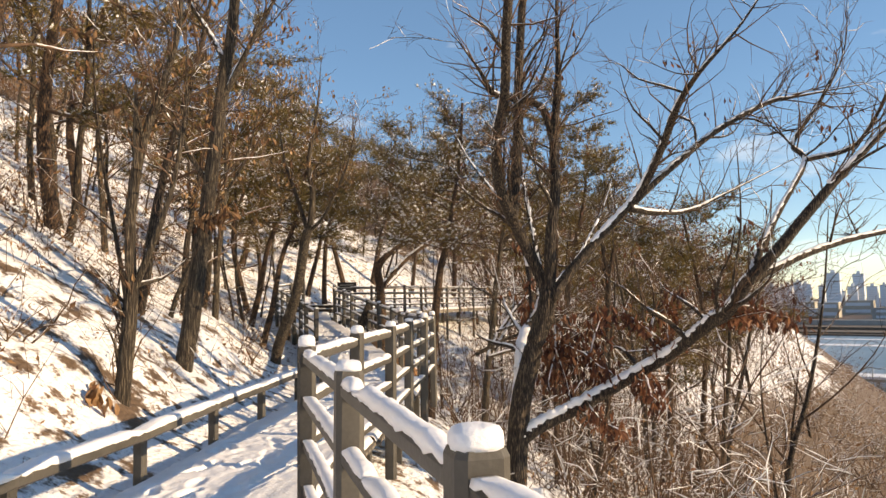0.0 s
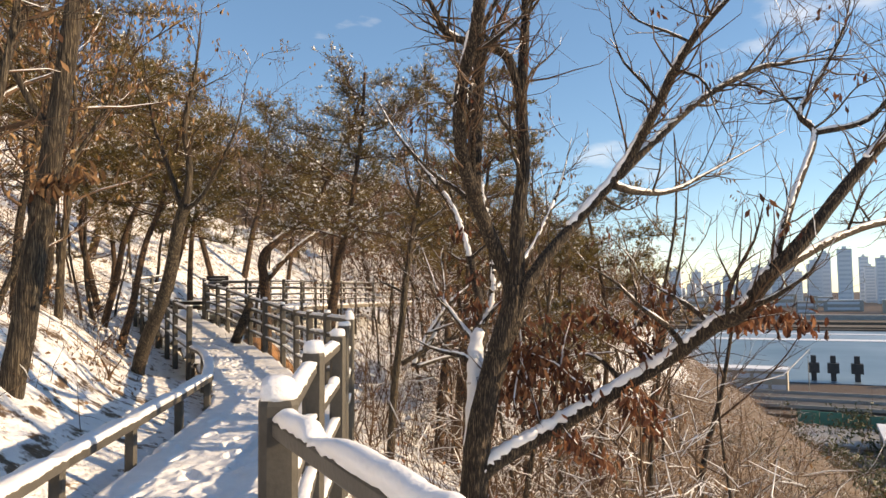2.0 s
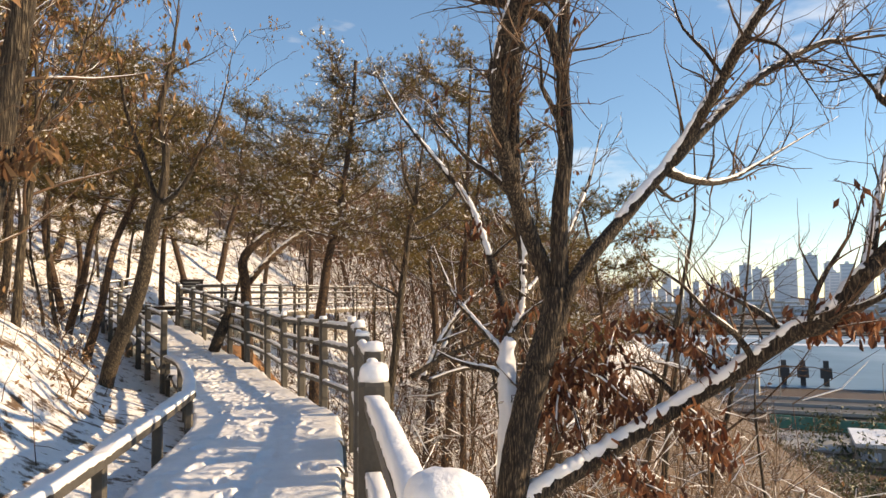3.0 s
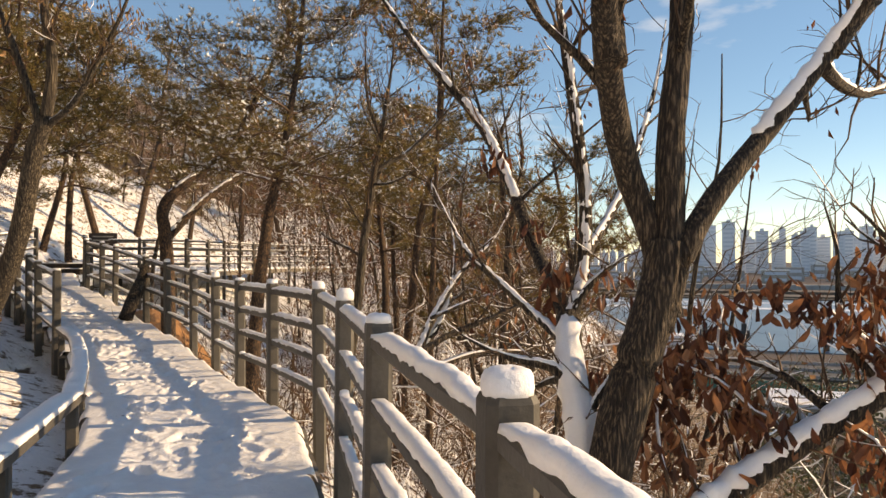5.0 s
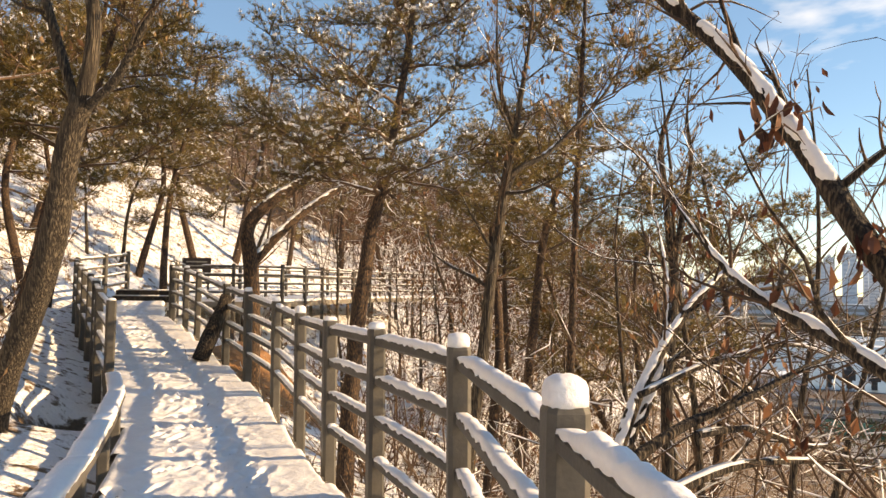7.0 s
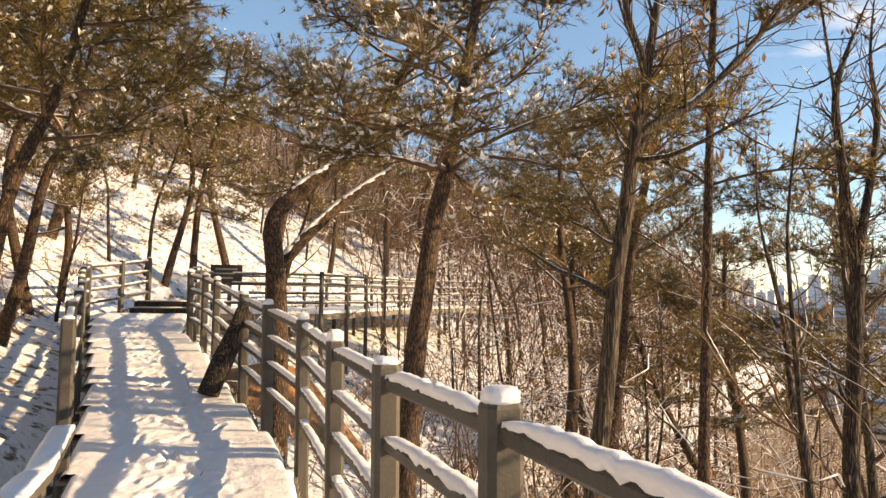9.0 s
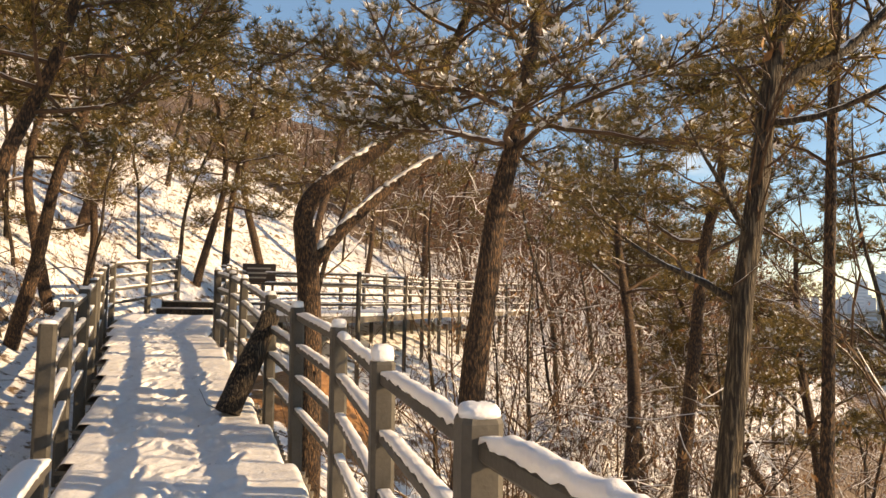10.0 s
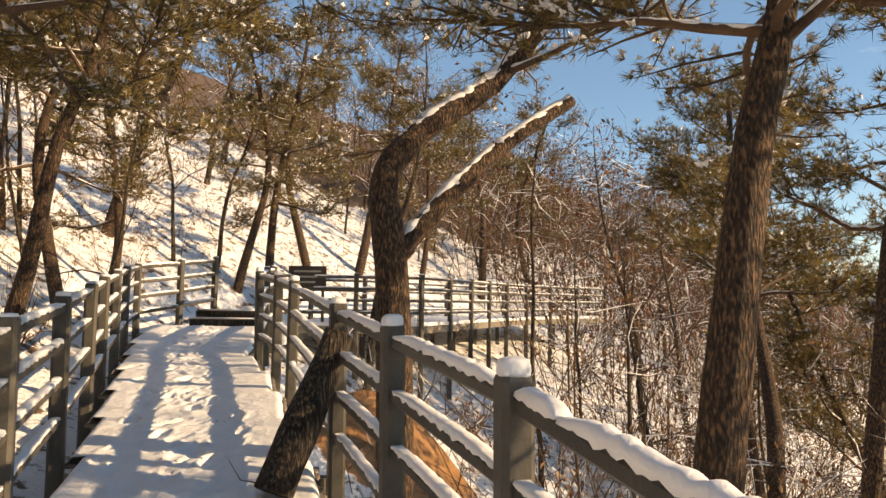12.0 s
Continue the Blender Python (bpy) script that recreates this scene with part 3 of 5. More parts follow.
tagged(part("landing", landing, SNOW, smooth=False), "snow-covered landing at the head of the boardwalk", "landing", kind="structure")

sign = thing("sign_board", "small dark brown information board on the fence", "sign", at=(-4.3, 31.85, 0))
sb = Shape()
sb.box((-0.42, -0.03, 1.72), (0.42, 0.02, 2.2))
part("board", sb, SIGN_M, sign, smooth=False)
for x in (-0.34, 0.34):
    s2 = Shape()
    s2.box((x - 0.03, 0.022, 0.85), (x + 0.03, 0.07, 2.16))
    part("post", s2, RAIL_M, sign, smooth=False)
for i in range(3):
    s3 = Shape()
    s3.box((-0.3, -0.036, 2.06 - 0.12 * i), (0.3 - 0.12 * (i == 2), -0.031, 2.1 - 0.12 * i))
    part("text_bar", s3, BEIGE_M, sign, smooth=False)

# split timber leaning against the railing
log = thing("timber_prop", "dark split log leaning on the railing from the deck", "log")
lg = Shape()
a, b = Vector((-2.48, 20.1, 0.3)), Vector((-2.17, 20.5, 1.22))
pts = [a.lerp(b, k / 6) for k in range(7)]
lg.tube(pts, [0.135 - 0.006 * k + rng.uniform(-0.012, 0.012) for k in range(7)], 14, rough=0.2)
part("trunk", lg, BARK_DARK, log)
ls_ = Shape()
ls_.tube([p + Vector((0.03, -0.02, 0.1)) for p in pts[3:6]], [0.02, 0.035, 0.015], 7)
part("snow", ls_, SNOW, log)

# ---- trees ----


def smooth_line(pts, k=4):
    """More points along a rounded line through pts."""
    pts = [Vector(p) for p in pts]
    out = []
    for i in range(len(pts) - 1):
        p0, p1, p2, p3 = pts[max(i - 1, 0)], pts[i], pts[i + 1], pts[min(i + 2, len(pts) - 1)]
        for j in range(k):
            t = j / k
            out.append(0.5 * (2 * p1 + (p2 - p0) * t + (2 * p0 - 5 * p1 + 4 * p2 - p3) * t * t + (3 * p1 - p0 - 3 * p2 + p3) * t ** 3))
    return out + [pts[-1]]


def wander(rr, start, way, length, n, bend=0.25, lift=0.0):
    pts, d, p = [start.copy()], way.normalized(), start.copy()
    for _ in range(n):
        d = (d + Vector((rr.gauss(0, bend), rr.gauss(0, bend), rr.gauss(0, bend) + lift))).normalized()
        p = p + d * (length / n)
        pts.append(p.copy())
    return pts


def snow_on(shape, pts, radii, rr, cover=0.7, thick=1.0, drift=Vector((0, 0, 0))):
    """Snow lying along the upper side of a limb, in broken lengths."""
    if drift.length > 0.5:
        up = drift * 0.85
        if drift.length < 0.85:
            radii = [r * max(0.5, min(1.03, 0.8 + 0.95 * noise.noise(p * 3.4))) for p, r in zip(pts, radii)]
        shape.tube([p + up * r * 0.44 for p, r in zip(pts, radii)], [r * 0.99 * rr.uniform(0.96, 1.04) * min(1, 0.72 + 0.12 * (len(radii) - 1 - i)) for i, r in enumerate(radii)], 15, rough=0.3, grain=9.0)
        return
    sides = 8 if radii[0] > 0.03 else 3
    i = 0
    while i < len(pts) - 1:
        d = (pts[i + 1] - pts[i])
        flat = math.hypot(d.x, d.y) / max(d.length, 1e-6)
        if drift.length < 0.01 and flat < 0.3 or rr.random() > cover:
            i += 1
            continue
        n = rr.randint(6, 22) if sides > 3 else rr.randint(3, 10)
        seg = pts[i:i + n + 1]
        if len(seg) < 2:
            break
        rs = radii[i:i + n + 1]
        up = (Vector((0, 0, 1)) + drift)
        if sides > 3:
            seg = [a.lerp(b, t) for a, b in zip(seg, seg[1:]) for t in (0, 0.25, 0.5, 0.75)] + [seg[-1]]
            rs = [a + (b - a) * t for a, b in zip(rs, rs[1:]) for t in (0, 0.25, 0.5, 0.75)] + [rs[-1]]
            up = up + Vector((rr.gauss(0, 0.1), rr.gauss(0, 0.1), 0))
        ps = [p + up * r * (0.42 + 0.16 * thick) for p, r in zip(seg, rs)]
        qs = [max(0.004, r * 0.7 * (0.6 + 0.4 * thick) * rr.uniform(0.88, 1.1)) for r in rs]
        taper = 0.75 if radii[0] > 0.07 else 0.35
        qs[0] *= taper
        qs[-1] *= taper
        shape.tube(ps, qs, sides, sides > 3, 0.42 if sides > 3 else 0.0, 14.0)
        i += n


def leaf(shape, p, way, size, rr, fine=False):
    """A withered leaf: a few flat faces far off; near by a curled blade, folded along its rib."""
    side = way.cross(Vector((rr.gauss(0, 1), rr.gauss(0, 1), rr.gauss(0, 1)))).normalized() * size * 0.21
    nrm = way.cross(side).normalized() * size * rr.uniform(-0.3, 0.3)
    q = len(shape.v)
    if not fine:
        shape.v += [p, p + way * size * 0.58 + side + nrm, p + way * size + nrm * 0.6, p + way * size * 0.5 - side + nrm * 0.8]
        shape.f += [(q, q + 1, q + 2), (q, q + 2, q + 3)]
        return
    fold = way.cross(side).normalized() * size * rr.uniform(0.08, 0.2)
    bend = way.cross(side).normalized() * size * rr.uniform(-0.4, 0.4)
    for t, w, c in ((0.0, 0.04, 0.0), (0.25, 0.7, 0.1), (0.5, 0.85, 0.35), (0.75, 1.0, 0.7), (0.98, 0.12, 1.0)):
        m = p + way * size * t + bend * c
        j = rr.uniform(0.8, 1.2)
        shape.v += [m + side * w * j + fold * w, m, m - side * w * j + fold * w]
    for r in range(4):
        b = q + 3 * r
        shape.f += [(b, b + 1, b + 4, b + 3), (b + 1, b + 2, b + 5, b + 4)]


def leaf_clump(shape, p, n, spread, size, rr, fine=False):
    for _ in range(n):
        o = p + Vector((rr.gauss(0, spread), rr.gauss(0, spread), rr.gauss(0, spread * 0.7)))
        way = Vector((rr.gauss(0, 0.42), rr.gauss(0, 0.42), rr.uniform(-1.5, -0.5))).normalized()
        leaf(shape, o, way, size * rr.uniform(0.7, 1.25), rr, fine)


def tuft(shape, p, way, size, rr, n=10, wide=0.036):
    for _ in range(n):
        d = (way * 0.7 + Vector((rr.gauss(0, 0.6), rr.gauss(0, 0.6), rr.gauss(0, 0.5) + 0.15))).normalized()
        s = d.cross(Vector((rr.gauss(0, 1), rr.gauss(0, 1), 1))).normalized() * size * wide
        q = len(shape.v)
        shape.v += [p - s, p + s, p + d * size * rr.uniform(0.75, 1.15)]
        shape.f.append((q, q + 1, q + 2))


def finish_tree(tree, wood, twigs, leaves, snow_s, bark, leaf_mat, leaf_name="foliage"):
    if isinstance(wood, Shape):
        part("trunk", wood, bark, tree)
    else:
        for i, w in enumerate(wood):
            if w.v:
                part("limb" if i else "trunk", w, bark, tree)
    if twigs.v:
        tagged(part("crown", twigs, TWIG_M, tree), kind="stuff")
    if leaves.v:
        tagged(part(leaf_name, leaves, leaf_mat, tree, smooth=False), kind="stuff")
    if snow_s.v:
        tagged(part("snow", snow_s, SNOW, tree, "snow lying along the limbs"), kind="stuff")
    return tree


def twigs_from(pts, radii, rr, twigs, snow_s, leaves, per=1.0, length=0.7, leafy=0.0, size=0.09, depth=2, start=0.35, cover=0.35):
    """Side twigs along a limb, with their own finer twigs, leaf clumps and snow."""
    n = len(pts)
    for i in range(int(n * start), n):
        k = per if rr.random() < per % 1 or per >= 1 else 0
        for _ in range(int(math.ceil(k)) if k else 0):
            d = (pts[min(i + 1, n - 1)] - pts[max(i - 1, 0)]).normalized()
            way = (d * 0.7 + Vector((rr.gauss(0, 0.6), rr.gauss(0, 0.6), rr.gauss(0.25, 0.45)))).normalized()
            ln = length * rr.uniform(0.5, 1.2)
            tp = wander(rr, pts[i], way, ln, 3, 0.2, 0.07)
            r0 = min(radii[i] * 0.6, 0.006 + ln * 0.011)
            tr = [r0 * (1 - 0.8 * j / 3) + 0.0012 for j in range(4)]
            twigs.tube(tp, tr, 3, False)
            if rr.random() < cover:
                snow_on(snow_s, tp, [max(r, 0.006) for r in tr], rr, 0.5)
            if leafy and rr.random() < leafy:
                leaf_clump(leaves, tp[-1 - rr.randint(0, 2)], rr.randint(3, 8), 0.08 + ln * 0.08, size, rr)
            if depth > 1:
                for j in (1, 2, 3):
                    if rr.random() < 0.75:
                        w2 = ((tp[j] - tp[j - 1]).normalized() + Vector((rr.gauss(0, 0.55), rr.gauss(0, 0.55), rr.gauss(0.1, 0.4)))).normalized()
                        t2 = wander(rr, tp[j], w2, ln * rr.uniform(0.35, 0.65), 2, 0.2)
                        twigs.tube(t2, [0.0042, 0.0028, 0.0012], 3, False)
                        if leafy and rr.random() < leafy * 0.8:
                            leaf_clump(leaves, t2[-1], rr.randint(2, 6), 0.07, size, rr)


def broadleaf(name, label, seed, height, r0, leafy, bark, leaf_mat, limbs=9, lean=0.1, first=0.35, size=0.09, spread_k=0.42, per=1.0):
    """A slender forest tree: wandering trunk, rising limbs, twigs, withered leaves left on some of them."""
    rr = random.Random(seed)
    tree = thing(name, label, "tree", "hillside trees")
    wood, twigs, leaves, sn = Shape(), Shape(), Shape(), Shape()
    way = Vector((rr.gauss(0, lean), rr.gauss(0, lean), 1))
    pts = smooth_line(wander(rr, Vector((0, 0, -0.7)), way, height + 0.7, 7, 0.10, 0.03), 3)
    n = len(pts)
    radii = [r0 * (1 - 0.96 * (i / (n - 1)) ** 0.9) + 0.004 for i in range(n)]
    radii[0] *= 1.5
    radii[1] *= 1.25
    wood.tube(pts, radii, 8)
    for k in range(limbs):
        f = first + (0.97 - first) * (k + rr.random() * 0.7) / limbs
        i = min(n - 2, int(f * (n - 1)))
        a = k * 2.4 + rr.uniform(-0.5, 0.5)
        ln = height * spread_k * (1.15 - f) * rr.uniform(0.7, 1.3) + 0.4
        lp_ = smooth_line(wander(rr, pts[i], Vector((math.cos(a), math.sin(a), rr.uniform(0.35, 1.0))), ln, 4, 0.2, 0.08), 2)
        rl = [max(0.007, radii[i] * 0.5 * (1 - 0.85 * j / (len(lp_) - 1))) for j in range(len(lp_))]
        twigs.tube(lp_, rl, 5, False)
        snow_on(sn, lp_, rl, rr, 0.35)
        twigs_from(lp_, rl, rr, twigs, sn, leaves, per, 0.28 + ln * 0.24, leafy, size)
    return finish_tree(tree, wood, twigs, leaves, sn, bark, leaf_mat)


def pine(name, label, seed, height, r0, first=0.4, limbs=16, reach=0.34, path=None, tufts=1.0, near=False):
    """A red pine: bare lower trunk, level limbs in flat layers, needle tufts with snow held among them."""
    rr = random.Random(seed)
    tree = thing(name, label, "tree", "pines")
    wood, twigs, needles, sn = Shape(), Shape(), Shape(), Shape()
    if path:
        pts = smooth_line(path, 4)
    else:
        pts = smooth_line(wander(rr, Vector((0, 0, -0.8)), Vector((rr.gauss(0, 0.1), rr.gauss(0, 0.1), 1)), height + 0.8, 7, 0.10, 0.05), 3)
    n = len(pts)
    radii = [r0 * (1 - 0.8 * (i / (n - 1))) + 0.01 for i in range(n)]
    radii[0] *= 1.35
    wood.tube(pts, radii, 14, rough=0.1)
    for k in range(limbs):
        f = first + (1 - first) * (k + rr.random() * 0.6) / limbs
        i = min(n - 2, int(f * (n - 1)))
        a = k * 2.4 + rr.uniform(-0.6, 0.6)
        ln = height * reach * (1.25 - 0.8 * f) * rr.uniform(0.65, 1.25)
        lp_ = smooth_line(wander(rr, pts[i], Vector((math.cos(a), math.sin(a), rr.uniform(-0.05, 0.4))), ln, 5, 0.2, 0.03), 2)
        rl = [max(0.008, radii[i] * 0.42 * (1 - 0.85 * j / (len(lp_) - 1))) for j in range(len(lp_))]
        twigs.tube(lp_, rl, 5, False)
        snow_on(sn, lp_, rl, rr, 0.4)
        for j in range(3, len(lp_)):
            for _ in range(3):
                d = (lp_[j] - lp_[j - 1]).normalized()
                w = (d * 0.6 + Vector((rr.gauss(0, 0.6), rr.gauss(0, 0.6), rr.gauss(0.12, 0.25)))).normalized()
                tl = rr.uniform(0.3, 0.75)
                tp = wander(rr, lp_[j], w, tl, 4, 0.2, 0.05)
                twigs.tube([tp[0], tp[2], tp[4]], [0.012, 0.008, 0.004], 3, False)
                for p in tp[1:]:
                    for _ in range(2):
                        if rr.random() < 0.8 * tufts:
                            o = p + Vector((rr.gauss(0, 0.07), rr.gauss(0, 0.07), rr.gauss(0.03, 0.045)))
                            tuft(needles, o, w, rr.uniform(0.075, 0.12) if near else rr.uniform(0.11, 0.17), rr, 16 if near else 12, 0.036 if near else 0.05)
                            if rr.random() < 0.36:
                                tuft(sn, o + Vector((0, 0, 0.03)), w, rr.uniform(0.04, 0.085), rr, 4, 0.34)
    return finish_tree(tree, wood, twigs, needles, sn, BARK_PINE, NEEDLE_M, "foliage")


def thicket(name, label, seed, height, stems, leafy, leaf_mat=LEAF_TAN, width=0.8, size=0.07):
    """A clump of thin, crossing stems with withered leaves and snow on the flatter twigs."""
    rr = random.Random(seed)
    tree = thing(name, label, "shrub", "undergrowth")
    wood, twigs, leaves, sn = Shape(), Shape(), Shape(), Shape()
    for _ in range(stems):
        a = rr.uniform(0, 6.28)
        st = Vector((math.cos(a) * width * rr.random() * 0.6, math.sin(a) * width * rr.random() * 0.6, -0.35))
        h = height * rr.uniform(0.5, 1.1)
        p = smooth_line(wander(rr, st, Vector((math.cos(a) * 0.5, math.sin(a) * 0.5, 1.0)), h, 5, 0.22), 1)
        r = [0.017 * (1 - 0.8 * i / (len(p) - 1)) + 0.003 for i in range(len(p))]
        twigs.tube(p, r, 4, False)
        snow_on(sn, p, r, rr, 0.55, 1.3)
        twigs_from(p, r, rr, twigs, sn, leaves, 1.0, 0.3 * height, leafy, size, depth=1 if height < 3 else 2, start=0.2, cover=0.75)
    return finish_tree(tree, [], twigs, leaves, sn, TWIG_M, leaf_mat)


def built_tree(name, label, limbs, bark, leaf_mat, seed, per=1.0, leafy=0.15, cover=0.7, twig=0.8, size=0.1, drift=None, group="large oaks by the railing", thick=1.0):
    """A tree whose main limbs are given as (points, first radius, last radius, sides)."""
    rr = random.Random(seed)
    tree = thing(name, label, "tree", group)
    wood, twigs, leaves, sn, boughs = [], Shape(), Shape(), Shape(), Shape()
    for li, (pts, ra, rb, sides) in enumerate(limbs):
        p = smooth_line(pts, 5)
        n = len(p) - 1
        r = [(ra + (rb - ra) * i / n) * (1 + 0.07 * noise.noise(Vector((i * 0.8, li * 3.1, seed)))) for i in range(n + 1)]
        if rb < 0.045:
            r = [v * (1 - 0.8 * max(0.0, (i / n - 0.65) / 0.35)) for i, v in enumerate(r)]
        w_ = Shape()
        w_.tube(p, r, sides * 2, rough=0.12)
        wood.append(w_)
        skip = 13 if li and 0.055 < ra < 0.094 and group.startswith("large") else 0
        if li or (drift and 0 in drift):
            snow_on(sn, p[skip:], r[skip:], rr, cover, thick, drift[li] if drift and li in drift else Vector((0, 0, 0)))
        if ra < 0.12:
            twigs_from(p, r, rr, twigs, sn, leaves, per, twig, leafy, size, start=0.42)
            for i in range(int(n * 0.38), n, 3):
                d = (p[min(i + 1, n)] - p[i - 1]).normalized()
                w = (d * 0.5 + Vector((rr.gauss(0, 0.7), rr.gauss(0, 0.7), rr.gauss(0.35, 0.5)))).normalized()
                sp = smooth_line(wander(rr, p[i], w, twig * rr.uniform(1.0, 2.0), 4, 0.2, 0.06), 2)
                sr = [max(0.004, r[i] * 0.45 * (1 - 0.85 * j / (len(sp) - 1))) for j in range(len(sp))]
                boughs.tube(sp, sr, 6, False)
                snow_on(sn, sp, sr, rr, cover * 0.7)
                twigs_from(sp, sr, rr, twigs, sn, leaves, per, twig * 0.6, leafy, size, start=0.2)
    tagged(part("branchwork", boughs, bark, tree), kind="stuff")
    return tree, (wood, twigs, leaves, sn, bark, leaf_mat)


# the great oak outside the railing
OAK = [
    ([(0.88, 9.86, -1.6), (0.96, 9.84, -0.6), (1.02, 9.81, 0.0), (1.20, 9.76, 0.72), (1.36, 9.74, 1.2), (1.42, 9.74, 1.5)], 0.155, 0.105, 14),
    ([(1.42, 9.74, 1.05), (1.39, 9.82, 1.5), (1.28, 9.88, 1.83), (1.11, 9.78, 2.16), (0.91, 9.55, 2.52), (0.74, 9.28, 2.96), (0.72, 9.04, 3.5), (0.80, 8.74, 3.95), (0.80, 8.32, 4.66), (0.87, 8.0, 5.5)], 0.09, 0.05, 11),
    ([(0.93, 9.53, 2.44), (1.00, 9.71, 3.01), (1.07, 9.81, 3.69), (1.11, 9.87, 4.59), (1.19, 9.97, 5.56), (1.3, 10.2, 6.6)], 0.08, 0.05, 9),
    ([(1.38, 9.72, 1.1), (1.45, 9.76, 1.6), (1.47, 9.76, 2.2), (1.56, 9.78, 2.85), (1.57, 9.85, 3.6), (1.68, 10.0, 4.55), (1.7, 10.1, 5.5), (1.75, 10.2, 6.4)], 0.092, 0.04, 9),
    ([(1.57, 9.84, 3.5), (1.44, 9.9, 4.04), (1.16, 9.9, 4.17), (0.74, 9.85, 4.27), (0.55, 9.85, 4.61), (0.23, 9.85, 5.07)], 0.06, 0.03, 7),
    ([(1.36, 9.72, 1.0), (1.49, 9.69, 1.42), (1.73, 9.7, 1.77), (2.23, 9.7, 2.31), (2.67, 9.7, 2.79), (2.91, 9.4, 3.33), (3.02, 9.0, 3.81), (3.21, 8.7, 4.16), (3.65, 8.4, 4.68), (4.1, 8.2, 5.4)], 0.075, 0.03, 10),
    ([(2.62, 9.7, 2.70), (3.28, 9.9, 3.25), (3.93, 10.1, 3.74), (4.72, 10.2, 4.16), (5.21, 10.2, 4.26), (6.32, 10.2, 4.45)], 0.055, 0.018, 7),
    ([(2.55, 9.7, 2.60), (3.0, 9.95, 2.56), (3.54, 10.2, 2.62), (4.26, 10.5, 2.93), (5.71, 11.0, 3.61)], 0.045, 0.012, 7),
    ([(1.02, 9.82, -0.5), (1.3, 9.8, -0.30), (1.91, 9.8, -0.01), (2.51, 9.7, 0.34), (2.99, 9.5, 0.66), (3.35, 9.1, 1.05), (3.45, 8.8, 1.18), (3.62, 8.5, 1.59)], 0.095, 0.075, 11),
    ([(3.60, 8.5, 1.56), (3.89, 8.4, 1.88), (4.3, 8.3, 2.39), (4.63, 8.2, 2.79), (5.17, 8.1, 3.36), (5.8, 8.0, 4.2)], 0.075, 0.03, 9),
    ([(3.60, 8.5, 1.56), (4.5, 8.8, 1.9), (5.3, 9.1, 2.11), (6.32, 9.5, 2.29), (7.92, 10.0, 2.65)], 0.05, 0.018, 7),
    ([(3.60, 8.5, 1.58), (4.11, 8.8, 2.34), (4.70, 9.18, 3.10), (4.62, 9.3, 3.38), (5.04, 9.4, 3.93), (5.46, 9.5, 4.62), (5.63, 9.6, 5.4)], 0.045, 0.015, 7),
    ([(4.74, 9.2, 3.14), (5.22, 9.0, 3.25), (5.45, 8.8, 3.63), (5.66, 8.6, 4.16)], 0.035, 0.014, 6),
]
oak, oak_s = built_tree("oak_tree", "large dark-barked oak with spreading limbs lined with snow", OAK, BARK_DARK, LEAF_RUST, 21, per=1.0, leafy=0.02, cover=0.97, twig=0.78, size=0.1, thick=1.25, drift={8: Vector((-0.12, -0.3, 0.1)), 9: Vector((-0.2, -0.2, 0)), 1: Vector((-0.3, -0.2, 0)), 5: Vector((-0.25, -0.2, 0))})
rr = random.Random(5)
# withered rust-brown leaves hang in clumps along the low limb and its shoots
for base_p, w, ln in [((2.3, 9.75, 0.25), (-0.2, 0.5, 0.8), 0.9), ((1.7, 9.8, -0.05), (-0.2, 0.5, 1), 1.2), ((2.0, 9.8, 0.1), (0.3, 0.6, 0.9), 1.1), ((2.9, 9.5, 0.62), (0.2, 0.6, 0.7), 1.0), ((3.4, 9.0, 1.1), (0.5, 0.5, 0.25), 1.0), ((3.5, 8.7, 1.3), (0.9, 0.3, 0.0), 0.9), ((3.0, 9.5, 0.7), (-0.6, 0.4, 0.6), 1.0), ((2.6, 9.6, 0.4), (0.2, -0.4, -0.5), 0.6), ((1.9, 9.7, 0.0), (0.4, -0.4, -0.6), 0.6), ((1.4, 9.7, 0.1), (0.3, 0.4, 1.0), 1.1)]:
    p = wander(rr, Vector(base_p), Vector(w), ln, 6, 0.2)
    oak_s[1].tube(p, [0.014 - 0.0018 * i for i in range(7)], 5, False)
    snow_on(oak_s[3], p, [0.016] * 7, rr, 0.7, 1.3)
    for q in p[1:]:
        for _ in range(2):
            leaf_clump(oak_s[2], q, rr.randint(8, 14), 0.10, 0.112, rr, True)
finish_tree(oak, *oak_s)

STEM = [
    ([(0.98, 9.98, -1.2), (1.03, 10.06, -0.2), (1.08, 10.14, 0.34), (1.13, 10.36, 0.71), (1.24, 10.6, 1.0)], 0.115, 0.085, 10),
    ([(1.22, 10.55, 0.95), (1.35, 11.0, 1.16), (1.41, 11.5, 1.5), (1.39, 12.0, 2.13), (1.27, 12.4, 2.69), (1.01, 12.8, 3.21), (0.55, 13.0, 3.88), (0.2, 13.2, 4.6)], 0.062, 0.035, 9),
    ([(1.23, 10.58, 0.96), (1.41, 10.7, 1.31), (1.43, 10.7, 1.83), (1.36, 10.7, 2.35), (1.28, 10.7, 2.84), (1.19, 10.7, 3.4), (1.1, 10.7, 4.2)], 0.055, 0.03, 8),
    ([(1.42, 10.7, 1.42), (1.78, 11.0, 1.68), (2.16, 11.3, 2.07), (2.62, 11.6, 2.84), (2.9, 11.8, 3.6)], 0.04, 0.02, 7),
    ([(1.18, 10.45, 0.8), (1.0, 11.2, 1.2), (0.95, 11.9, 1.5), (0.85, 12.5, 2.1)], 0.035, 0.015, 7),
]
side_w = Vector((-0.55, -0.75, 0.0))
